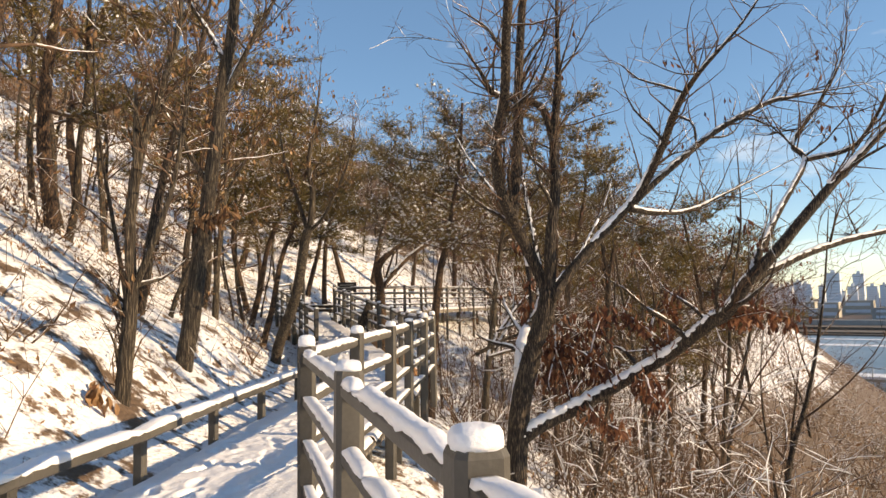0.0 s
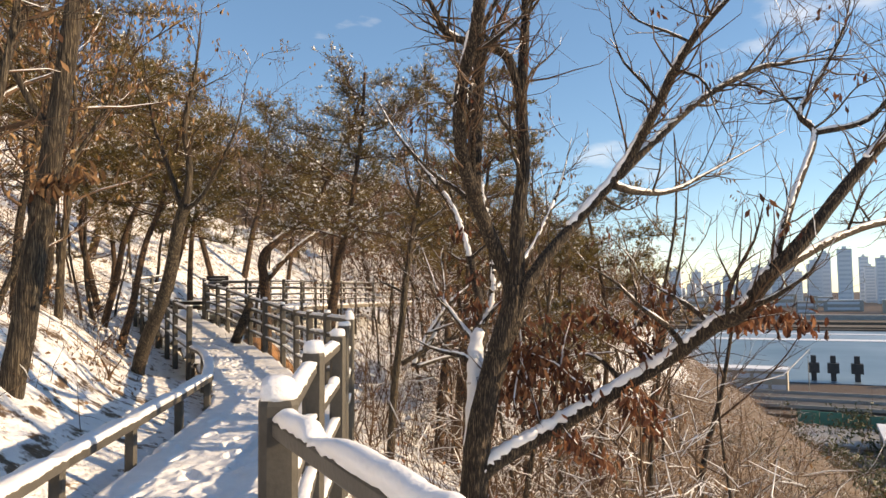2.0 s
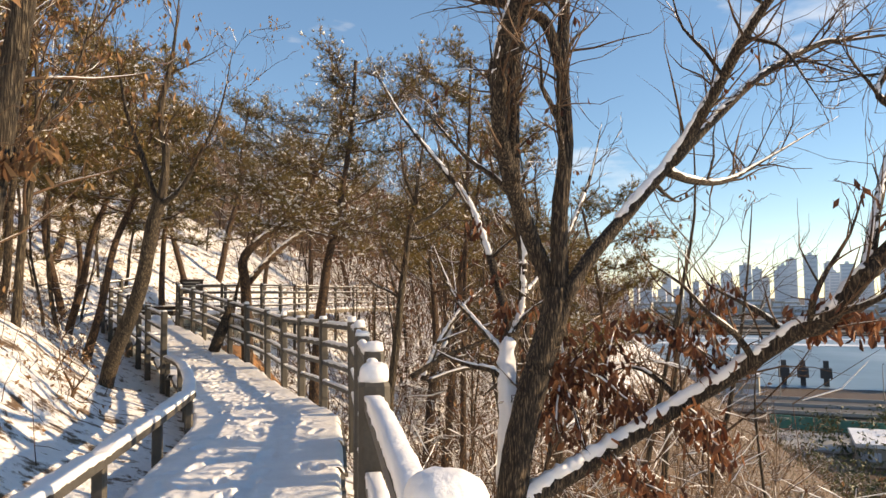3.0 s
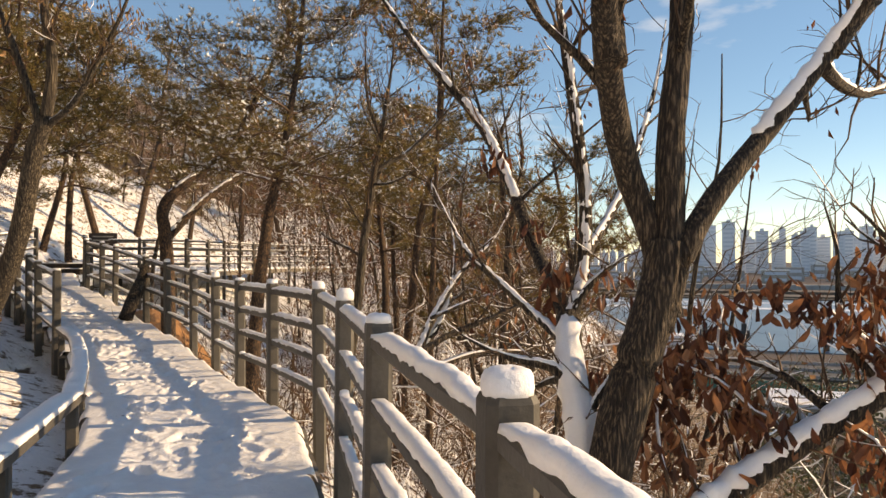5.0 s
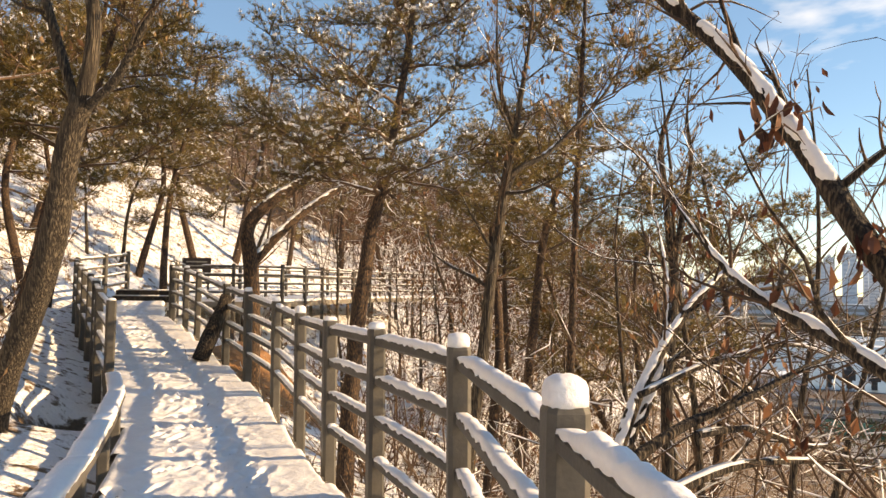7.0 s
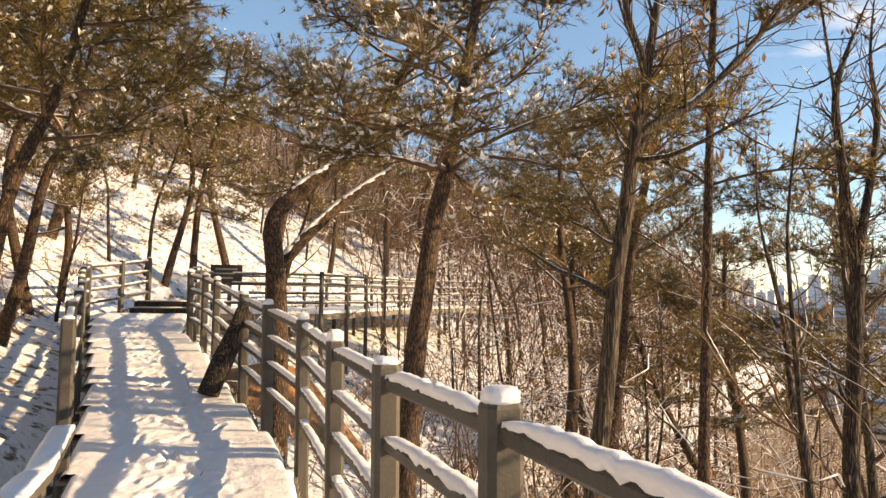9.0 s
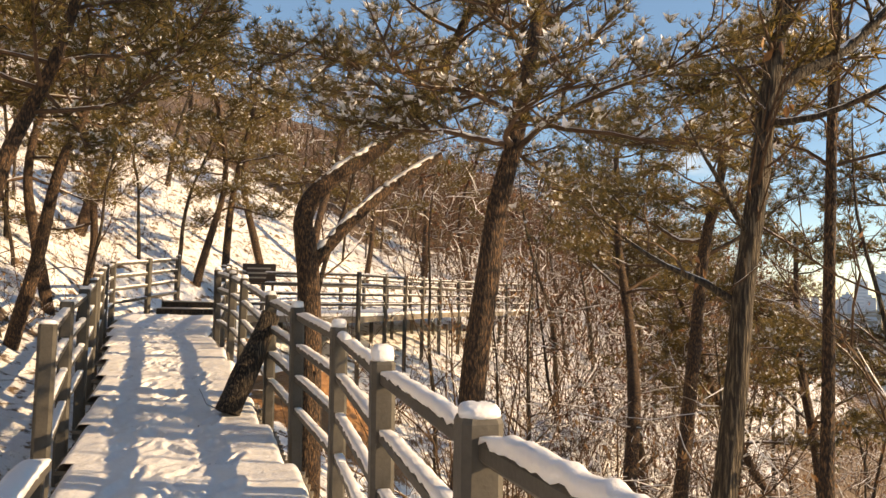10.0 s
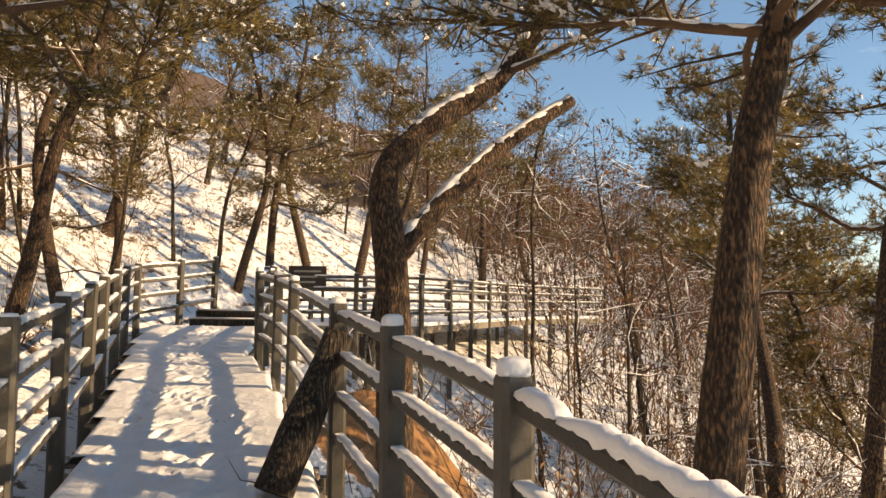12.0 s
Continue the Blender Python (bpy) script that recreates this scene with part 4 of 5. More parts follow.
stem, stem_s = built_tree("oak_tree", "young dark oak stem plastered with snow on one side", STEM, BARK_DARK, LEAF_RUST, 22, per=0.7, leafy=0.012, cover=0.92, twig=0.45, drift={0: side_w, 1: Vector((-0.2, -0.4, 0)), 2: Vector((-0.2, -0.36, 0)), 3: Vector((0, -0.2, 0))}, thick=1.25)
for c in ((1.2, 10.7, 1.3), (1.5, 10.6, 1.25), (1.3, 10.9, 1.1), (1.45, 10.5, 0.6), (1.1, 10.2, 0.2), (1.6, 10.6, 0.3), (1.33, 12.1, 2.3), (1.4, 11.6, 1.65), (1.75, 10.4, 0.6)):
    leaf_clump(stem_s[2], Vector(c), 18, 0.08, 0.12, rr, True)
finish_tree(stem, *stem_s)

# the leaning tree beside the uphill railing
LEAN = [
    ([(-4.05, 16.9, -0.7), (-3.86, 16.65, 0.3), (-3.34, 16.2, 1.54), (-3.08, 15.9, 2.7), (-2.94, 15.8, 3.07)], 0.135, 0.095, 11),
    ([(-2.95, 15.8, 3.02), (-2.88, 15.8, 3.75), (-2.97, 15.8, 4.5), (-2.8, 15.9, 5.6), (-2.7, 16.0, 7.0)], 0.075, 0.02, 8),
    ([(-2.99, 15.82, 2.92), (-3.29, 15.9, 3.86), (-3.55, 16.0, 4.6), (-3.8, 16.2, 6.0)], 0.05, 0.02, 7),
    ([(-2.94, 15.8, 2.98), (-2.64, 15.6, 3.2), (-2.38, 15.4, 3.6), (-2.0, 15.2, 4.4), (-1.8, 15.1, 5.4)], 0.045, 0.015, 7),
]
lean_t, lean_s = built_tree("oak_tree", "leaning grey-barked tree beside the uphill fence with amber leaves", LEAN, BARK_GREY, LEAF_AMBER, 23, per=1.0, leafy=0.22, cover=0.3, twig=0.6, size=0.075)
finish_tree(lean_t, *lean_s)

# two trees on the slope beside the low rail
SLENDER = [
    ([(-3.55, 7.8, -0.6), (-3.53, 7.8, -0.04), (-3.49, 7.8, 0.31), (-3.45, 7.8, 0.8), (-3.41, 7.8, 1.28), (-3.4, 7.8, 1.65)], 0.095, 0.072, 10),
    ([(-3.4, 7.8, 1.6), (-3.43, 7.82, 2.24), (-3.38, 7.85, 2.87), (-3.26, 7.85, 3.38), (-3.07, 7.8, 3.85), (-2.9, 7.75, 4.41), (-2.83, 7.7, 4.93), (-2.7, 7.7, 5.8)], 0.062, 0.025, 9),
    ([(-3.4, 7.8, 1.5), (-3.29, 7.8, 1.77), (-3.19, 7.8, 2.02), (-3.01, 7.85, 2.6), (-2.91, 7.9, 3.2), (-2.87, 7.95, 3.84), (-2.9, 8.0, 4.7)], 0.045, 0.018, 8),
    ([(-3.39, 7.85, 2.65), (-3.37, 7.8, 3.14), (-3.37, 7.78, 3.94)], 0.035, 0.03, 8),
]
sl, sl_s = built_tree("oak_tree", "slender grey forked tree on the snowy slope beside the low rail", SLENDER, BARK_GREY, LEAF_TAN, 27, per=0.8, leafy=0.04, cover=0.5, twig=0.6)
finish_tree(sl, *sl_s)
STOUT = [
    ([(-3.75, 10.0, -0.5), (-3.69, 10.0, 0.14), (-3.62, 10.0, 0.57), (-3.51, 10.0, 1.23), (-3.42, 10.0, 1.94), (-3.34, 10.0, 2.49), (-3.24, 10.0, 3.29), (-3.17, 10.0, 3.86), (-3.09, 10.0, 4.51), (-2.97, 10.0, 5.25), (-2.89, 10.0, 6.2), (-2.8, 10.1, 7.4)], 0.14, 0.06, 12),
    ([(-3.11, 10.0, 4.25), (-2.89, 9.95, 4.67), (-2.73, 9.9, 4.95), (-2.49, 9.85, 5.36), (-2.24, 9.8, 5.81), (-2.08, 9.8, 6.3)], 0.045, 0.02, 8),
    ([(-3.27, 10.0, 3.1), (-3.44, 9.95, 3.32), (-3.65, 9.9, 3.74), (-3.87, 9.85, 4.09), (-4.01, 9.8, 4.44), (-4.1, 9.8, 5.0)], 0.04, 0.015, 8),
    ([(-3.05, 10.0, 4.8), (-3.4, 10.3, 5.4), (-3.8, 10.6, 6.0), (-4.1, 10.8, 6.8)], 0.045, 0.015, 8),
]
st_t, st_s = built_tree("oak_tree", "stout oak on the slope with tan leaf clusters and snow-lined boughs", STOUT, BARK_GREY, LEAF_TAN, 28, per=1.0, leafy=0.16, cover=0.85, twig=0.7, size=0.085, thick=1.2)
for c in ((-3.25, 9.88, 2.6), (-3.15, 9.86, 2.55), (-2.95, 9.9, 2.72)):
    st_s[1].tube([Vector((-3.32, 10.0, 2.5)), Vector(c) + Vector((0, 0, 0.06))], [0.012, 0.005], 5, False)
    leaf_clump(st_s[2], Vector(c), 26, 0.085, 0.13, rr, True)
finish_tree(st_t, *st_s)

# the bent pine with its broken limb
BENT = [(-1.8, 20.95, -2.0), (-1.8, 20.9, 0.2), (-1.83, 20.9, 1.4), (-1.87, 20.9, 1.9), (-1.92, 20.95, 2.24), (-1.83, 21.05, 2.52), (-1.54, 21.2, 2.83), (-1.09, 21.4, 3.19), (-0.76, 21.5, 3.61), (-0.41, 21.5, 4.1), (-0.1, 21.4, 4.8), (0.3, 21.2, 5.7), (0.6, 21.0, 6.6)]
bent = pine("pine_tree", "bent red pine with a broken limb outside the fence", 31, 7.0, 0.135, 0.62, 22, 0.42, BENT, near=True)
bl = Shape()
bp_ = smooth_line([(-1.83, 20.92, 1.75), (-1.41, 21.2, 2.28), (-0.94, 21.5, 2.75), (-0.37, 21.8, 3.18)], 5)
br_ = [0.085 - 0.002 * i for i in range(len(bp_))]
bl.tube(bp_, br_, 9)
limb = part("broken_limb", bl, BARK_PINE, bent)
bs = Shape()
snow_on(bs, bp_, br_, rr, 1.0, 0.9)
part("limb_snow", bs, SNOW, bent)
bs2 = Shape()
snow_on(bs2, smooth_line(BENT[5:9], 4), [0.095] * 13, rr, 0.8, 0.8)
part("trunk_snow", bs2, SNOW, bent)

pine("pine_tree", "tall reddish pine trunk standing just below the fence", 32, 8.0, 0.125, 0.6, 22, 0.36, [(-0.45, 19.1, -3.2), (-0.36, 19.05, -0.8), (-0.27, 19.0, 0.66), (-0.18, 19.0, 1.42), (-0.09, 19.0, 2.12), (0.0, 19.0, 2.53), (0.12, 19.05, 3.0), (0.3, 19.2, 4.0), (0.5, 19.4, 5.3), (0.6, 19.5, 6.8)], near=True)

pine("pine_tree", "thin straight pine with long level limbs on the slope", 33, 8.0, 0.07, 0.6, 15, 0.36, [(2.9, 19.3, -5.0), (2.93, 19.3, -2.5), (2.96, 19.3, -0.5), (3.01, 19.3, 1.0), (3.05, 19.3, 2.24), (3.13, 19.3, 4.18), (3.2, 19.3, 5.6), (3.25, 19.3, 7.0)])

pine("pine_tree", "sturdy red pine with snowy layered boughs lower on the bank", 34, 9.0, 0.14, 0.5, 17, 0.34, [(3.6, 24.9, -6.5), (3.8, 24.9, -3.5), (4.0, 24.9, -1.4), (4.2, 24.9, 0.48), (4.38, 24.9, 2.19), (4.58, 24.9, 3.1), (4.81, 24.9, 4.03), (5.0, 24.9, 5.0), (5.1, 24.9, 6.4)])

FORKED = [
    ([(0.85, 17.4, -3.0), (0.98, 17.4, -0.8), (1.1, 17.4, 0.18), (1.18, 17.4, 0.82), (1.25, 17.4, 1.55), (1.36, 17.4, 2.26), (1.43, 17.4, 2.78), (1.54, 17.4, 3.37), (1.64, 17.4, 3.96), (1.75, 17.4, 4.8), (1.8, 17.4, 6.0)], 0.085, 0.035, 10),
    ([(1.45, 17.4, 2.75), (1.62, 17.4, 2.9), (1.96, 17.4, 3.09), (2.43, 17.4, 3.56), (2.81, 17.4, 4.03), (3.2, 17.4, 4.8)], 0.045, 0.015, 7),
    ([(1.54, 17.4, 3.35), (1.34, 17.3, 3.74), (1.25, 17.2, 4.2), (1.2, 17.0, 5.0)], 0.035, 0.015, 7),
]
fk, fk_s = built_tree("oak_tree", "tall forked bare tree on the slope below the fence", FORKED, BARK_GREY, LEAF_TAN, 24, per=1.0, leafy=0.08, cover=0.4, twig=0.7)
finish_tree(fk, *fk_s)

TWIN = [
    ([(4.25, 18.5, -4.5)] + [(4.13, 18.5, -0.53), (4.19, 18.5, 0.64), (4.25, 18.5, 1.63), (4.25, 18.5, 1.78)], 0.09, 0.065, 9),
    ([(4.24, 18.5, 1.66), (4.11, 18.5, 2.85), (4.06, 18.5, 3.53), (4.21, 18.5, 4.03), (4.53, 18.5, 4.72)], 0.055, 0.02, 7),
    ([(4.24, 18.5, 1.66), (4.35, 18.5, 2.30), (4.47, 18.5, 2.86), (4.53, 18.5, 3.38), (4.47, 18.5, 3.98), (4.56, 18.5, 4.78)], 0.05, 0.02, 7),
]
tw, tw_s = built_tree("oak_tree", "dark twin-stemmed bare tree on the bank below the fence", TWIN, BARK_DARK, LEAF_TAN, 25, per=0.8, leafy=0.02, cover=0.4, twig=0.5)
finish_tree(tw, *tw_s)

SCRUB = [
    ([(0.53, 12.40, 0.44), (1.02, 12.52, 0.68), (1.54, 12.64, 0.83), (2.07, 12.76, 1.01), (2.64, 12.88, 1.16)], 0.035, 0.01, 7),
    ([(0.70, 12.20, 0.40), (1.19, 12.32, 0.52), (1.70, 12.44, 0.51), (2.33, 12.56, 0.42)], 0.030, 0.01, 7),
    ([(0.76, 12.80, 0.35), (0.99, 12.92, 0.80), (1.35, 13.04, 1.26), (1.74, 13.16, 1.58), (1.98, 13.28, 1.93)], 0.045, 0.01, 7),
    ([(1.11, 12.50, 0.65), (1.52, 12.62, 0.65), (2.01, 12.74, 0.51), (2.49, 12.86, 0.58)], 0.022, 0.01, 7),
    ([(0.88, 12.90, 0.48), (1.19, 13.02, 0.95), (1.29, 13.14, 1.47), (1.28, 13.26, 1.91)], 0.040, 0.01, 7),
    ([(0.94, 12.80, 0.82), (1.47, 12.92, 0.99), (2.09, 13.04, 1.08), (2.60, 13.16, 0.96)], 0.020, 0.01, 7),
]
sc_, sc_s = built_tree("scrub_tree", "low crooked scrub tree bent under lying snow below the fence", SCRUB, BARK_DARK, LEAF_RUST, 26, per=0.8, leafy=0.03, cover=0.95, twig=0.4, group="undergrowth", thick=1.5)
finish_tree(sc_, *sc_s)

# ---- the woods ----
kinds = {}


def plant(key, x, y, turn, size=1.0, sink=0.0):
    """A tree of the kind key at (x, y); the first of its kind is built, the others are copies."""
    m = pose(x, y, ground_z(x, y, False) - sink, 0, 0, turn)
    if key not in kinds:
        kinds[key] = BUILD[key]()
        ob = kinds[key]
        ob.matrix_basis = m
    else:
        ob = copy_thing(kinds[key], m)
    ob.scale = (size, size, size)
    return ob


TALL = "slender leafless forest tree with snow on its twigs"
BROWN = "slender oak still holding withered brown leaves"
BUILD = {
    "bare_a": lambda: broadleaf("forest_tree", TALL, 41, 7.5, 0.075, 0.03, BARK_GREY, LEAF_TAN, 8, 0.12),
    "bare_b": lambda: broadleaf("forest_tree", TALL, 42, 6.0, 0.055, 0.05, BARK_DARK, LEAF_RUST, 8, 0.2, 0.25),
    "bare_c": lambda: broadleaf("forest_tree", TALL, 43, 8.5, 0.10, 0.02, BARK_DARK, LEAF_TAN, 10, 0.1, 0.4),
    "oak_a": lambda: broadleaf("forest_oak", BROWN, 44, 6.5, 0.085, 0.4, BARK_GREY, LEAF_TAN, 10, 0.12, 0.32, 0.12),
    "oak_b": lambda: broadleaf("forest_oak", BROWN, 45, 7.5, 0.10, 0.42, BARK_DARK, LEAF_TAN, 11, 0.1, 0.35, 0.12),
    "oak_c": lambda: broadleaf("forest_oak", "small oak thick with amber withered leaves", 46, 4.5, 0.05, 0.6, BARK_GREY, LEAF_AMBER, 9, 0.15, 0.25, 0.095),
    "pine_a": lambda: pine("pine_tree", "red pine with snow caught in its dark needles", 47, 8.5, 0.13, 0.42, 15, 0.28),
    "pine_b": lambda: pine("pine_tree", "red pine with snow caught in its dark needles", 48, 7.0, 0.10, 0.35, 14, 0.32),
    "pine_c": lambda: pine("pine_tree", "red pine with snow caught in its dark needles", 49, 10.0, 0.15, 0.62, 18, 0.28),
    "pine_d": lambda: pine("pine_tree", "leaning pine uphill of the fence with low boughs", 56, 8.0, 0.11, 0.6, 20, 0.42, [(-0.3, 0, -1.2), (0.0, 0, 0.2), (0.25, 0, 1.2), (0.5, 0, 2.6), (0.9, 0, 3.7), (1.2, 0, 5.0), (1.5, -0.3, 6.6)]),
    "pine_e": lambda: pine("pine_tree", "spreading pine on the slope with olive needles and snow", 57, 11.0, 0.12, 0.66, 20, 0.30),
    "brush_a": lambda: thicket("shrub", "tangle of thin brown stems holding snow and dead leaves", 51, 1.7, 9, 0.3),
    "brush_b": lambda: thicket("shrub", "tangle of thin brown stems holding snow and dead leaves", 52, 2.6, 8, 0.25, LEAF_RUST),
    "brush_c": lambda: thicket("shrub", "low scrub of dry stalks poking through snow", 53, 0.8, 9, 0.45, LEAF_TAN),
    "brush_d": lambda: thicket("shrub", "tall bare thicket of snowy stems", 54, 3.6, 8, 0.12, LEAF_TAN, 1.0),
    "green": lambda: thicket("shrub", "evergreen bush dusted with snow", 55, 2.0, 10, 1.0, SHRUB_M, 1.0, 0.11),
}
# trees that can be told apart
for key, x, y, t, s in [
    ("bare_b", -4.6, 10.5, 80, 0.8), ("pine_d", -6.4, 24.0, 0, 1.0), ("bare_a", -6.6, 24.4, 140, 0.95),
    ("bare_b", -6.3, 21.5, 10, 0.75), ("oak_a", -7.5, 16.0, 70, 1.0), ("bare_c", -6.2, 18.2, 300, 0.9), ("oak_b", -6.0, 7.5, 10, 1.1), ("oak_a", -5.3, 5.0, 120, 1.1), ("oak_c", -4.7, 12.2, 60, 1.0),
    ("brush_d", 1.0, 23.0, 250, 1.3), ("pine_c", 7.5, 27.0, 0, 1.25), ("pine_c", 3.2, 26.0, 10, 1.15), ("pine_d", -4.9, 19.6, 20, 0.9), ("pine_d", -7.4, 21.0, 330, 1.1), ("pine_a", -5.6, 34.0, 330, 1.0), ("pine_c", 0.5, 46.0, 30, 1.1), ("pine_a", 3.5, 50.0, 10, 1.2), ("pine_b", -7.0, 13.0, 10, 1.3), ("pine_d", -6.5, 9.5, 350, 1.1), ("oak_a", 4.6, 25.0, 150, 1.0), ("pine_e", 8.5, 26.5, 250, 1.2), ("pine_e", 5.6, 30.5, 60, 1.1), ("pine_c", 11.0, 30.0, 70, 1.3),
    ("oak_a", 2.5, 29.5, 10, 1.0), ("bare_c", -3.0, 29.5, 0, 0.9),
    ("pine_a", -9.5, 19.0, 20, 1.0), ("pine_b", -10.5, 26.0, 80, 1.1), ("pine_c", -8.5, 11.0, 200, 1.0), ("pine_a", -5.0, 37.5, 50, 1.05), ("pine_c", -9.5, 33.0, 10, 1.05), ("pine_b", -2.0, 43.0, 120, 1.2),
    ("pine_b", -7.7, 29.5, 200, 0.95), ("pine_c", -4.2, 40.5, 10, 1.1), ("bare_b", -8.6, 28.3, 30, 0.8), ("pine_a", -7.4, 27.6, 40, 0.9), ("pine_a", -9.8, 29.5, 150, 1.0), ("pine_a", -6.6, 34.2, 250, 0.9), ("bare_b", -7.1, 27.8, 200, 0.85), ("bare_b", -0.1, 25.0, 100, 1.0), ("bare_a", 6.2, 19.5, 70, 1.45), ("bare_a", 7.5, 20.6, 190, 1.5), ("bare_a", 5.8, 22.0, 310, 1.4), ("bare_c", 8.4, 18.4, 30, 1.3), ("bare_a", 6.9, 17.0, 130, 1.4), ("bare_a", -7.9, 33.5, 30, 0.8),
]:
    plant(key, x, y, t, s)

wr = random.Random(99)
taken = []


def clear_of_walk(x, y, margin):
    if -8 < y < 31:
        l, r = lerp_line(LEFT_EDGE, y), lerp_line(RIGHT_EDGE, y)
        if l - margin < x < r + margin:
            return False
    return not (-7.5 < x < 6 and 28 < y < 45 and abs(toe_side(x, y)[0] + 1.6) < 2.6)


def scatter(n, keys, box, s_lo, s_hi, margin, gap, sizes, ok=lambda x, y: True):
    made, tries = 0, 0
    while made < n and tries < n * 40:
        tries += 1
        x, y = wr.uniform(box[0], box[2]), wr.uniform(box[1], box[3])
        s, _ = toe_side(x, y)
        if not (s_lo < s < s_hi) or not clear_of_walk(x, y, margin) or not ok(x, y):
            continue
        if any((x - a) ** 2 + (y - b) ** 2 < gap * gap for a, b in taken):
            continue
        taken.append((x, y))
        plant(wr.choice(keys), x, y, wr.uniform(0, 360), wr.uniform(*sizes))
        made += 1


# the hill above the walk
scatter(34, ["bare_a", "bare_b", "bare_c", "oak_a", "oak_b"], (-16, 9, -4, 34), 1.8, 12, 1.2, 1.3, (0.75, 1.15))
scatter(30, ["oak_a", "oak_b", "oak_c", "bare_a", "pine_b", "bare_c"], (-26, 8, -6, 46), 6, 22, 1.5, 1.7, (0.9, 1.3))
scatter(45, ["brush_c", "brush_a", "brush_c"], (-10, 2, -2, 32), 0.7, 7, 0.9, 0.6, (0.6, 1.1))
# the head of the gully and the spur beyond it
scatter(40, ["oak_a", "oak_b", "oak_c", "bare_a", "bare_b"], (-8, 34, 30, 75), 0.8, 22, 1.5, 1.6, (0.8, 1.2), lambda x, y: x > -2 or y > 43)
# the bank below the walk
scatter(34, ["brush_b", "brush_a", "brush_a", "brush_d"], (-4, 8, 9, 34), -12, -4.2, 2.1, 0.8, (0.8, 1.2))
scatter(45, ["brush_d", "brush_b", "bare_b"], (0, 2, 16, 40), -17, -5.5, 3.0, 1.0, (0.9, 1.3), lambda x, y: x > 4 or y > 14)
scatter(24, ["bare_a", "bare_b", "oak_a", "oak_b", "bare_c"], (3, 24, 26, 62), -16, -3, 1.5, 1.6, (0.9, 1.3))
scatter(40, ["brush_d", "brush_b", "green"], (9, 6, 34, 50), -30, -10, 2, 1.6, (1.0, 1.6))
scatter(26, ["green", "brush_d"], (14, 20, 48, 62), -42, -20, 2, 2.0, (1.2, 1.9))


# ---- undergrowth too thick to count ----


def woods(name, label, n, box, s_lo, s_hi, heights, leaf_size, leaf_n, mat, seed, snow_k=0.25, keep=lambda x, y: True):
    """A mass of thin stems with side twigs and withered leaves over a stretch of slope, some of them holding snow."""
    rr = random.Random(seed)
    stems, leaves, sn = Shape(), Shape(), Shape()
    made, tries = 0, 0
    while made < n and tries < n * 12:
        tries += 1
        x, y = rr.uniform(box[0], box[2]), rr.uniform(box[1], box[3])
        s, _ = toe_side(x, y)
        if not (s_lo < s < s_hi) or not clear_of_walk(x, y, 0.7) or not keep(x, y):
            continue
        made += 1
        h = rr.uniform(*heights)
        p = wander(rr, Vector((x, y, ground_z(x, y, False) - 0.3)), Vector((rr.gauss(0, 0.3), rr.gauss(0, 0.3), 1)), h + 0.3, 4, 0.16)
        k = 0.0045 + 0.0032 * h
        stems.tube([p[0], p[2], p[4]], [k, k * 0.65, k * 0.2], 3, False)
        for _ in range(7 if h < 3 else 5):
            i = rr.randint(1, 4)
            w = Vector((rr.gauss(0, 0.8), rr.gauss(0, 0.8), rr.uniform(-0.1, 0.7))).normalized()
            q = wander(rr, p[i], w, h * rr.uniform(0.14, 0.36), 2, 0.24)
            stems.tube(q if h < 3 else [q[0], q[2]], [k * 0.5, k * 0.36, k * 0.15] if h < 3 else [k * 0.5, k * 0.15], 3, False)
            if rr.random() < snow_k:
                sn.tube([v + Vector((0, 0, k * 0.5)) for v in (q[0].lerp(q[1], 0.2), q[1], q[1].lerp(q[2], 0.7))], [k * 0.4, k * 0.75, k * 0.3], 3, False)
            for _ in range(leaf_n):
                if rr.random() < 0.6:
                    leaf(leaves, q[rr.randint(1, 2)] + Vector((rr.gauss(0, 0.12), rr.gauss(0, 0.12), rr.gauss(0, 0.1))), Vector((rr.gauss(0, 0.5), rr.gauss(0, 0.5), rr.uniform(-1, 0.2))).normalized(), leaf_size * rr.uniform(0.7, 1.3), rr)
    ob = thing(name, label, "undergrowth", kind="stuff")
    tagged(part("stems", stems, TWIG_M, ob), kind="stuff")
    tagged(part("foliage", leaves, mat, ob, smooth=False), kind="stuff")
    if sn.v:
        tagged(part("snow", sn, SNOW, ob), kind="stuff")


woods("undergrowth", "dense brown scrub on the bank below the walk", 800, (-3, 2, 20, 36), -17, -7.0, (0.8, 2.2), 0.07, 1, LEAF_TAN, 61, 0.95)
woods("undergrowth", "thin saplings standing in the snow below the fence", 80, (-3, 4, 8, 34), -6.4, -3.4, (0.8, 2.4), 0.07, 1, LEAF_RUST, 68, 0.4)
woods("undergrowth", "brown scrub wood covering the lower slope", 1300, (8, 4, 60, 85), -48, -13, (1.8, 3.6), 0.17, 2, LEAF_TAN, 62, 0.6)
woods("undergrowth", "matted snowy scrub on the steep bank above the road", 1000, (5, 3, 24, 26), -25, -7.5, (1.2, 2.6), 0.1, 2, LEAF_TAN, 72, 0.95)
woods("undergrowth", "brown oak scrub round the head of the gully", 1500, (-8, 34, 30, 75), -11, 14, (3.0, 6.5), 0.16, 3, LEAF_RUST, 63, 0.4, lambda x, y: x > -1.5 + 0.3 * (46 - y) or y > 47)
woods("undergrowth", "brown oak wood along the far spur", 1000, (2, 46, 50, 120), -9, 12, (6.0, 9.5), 0.34, 4, LEAF_RUST, 64, 0.3)
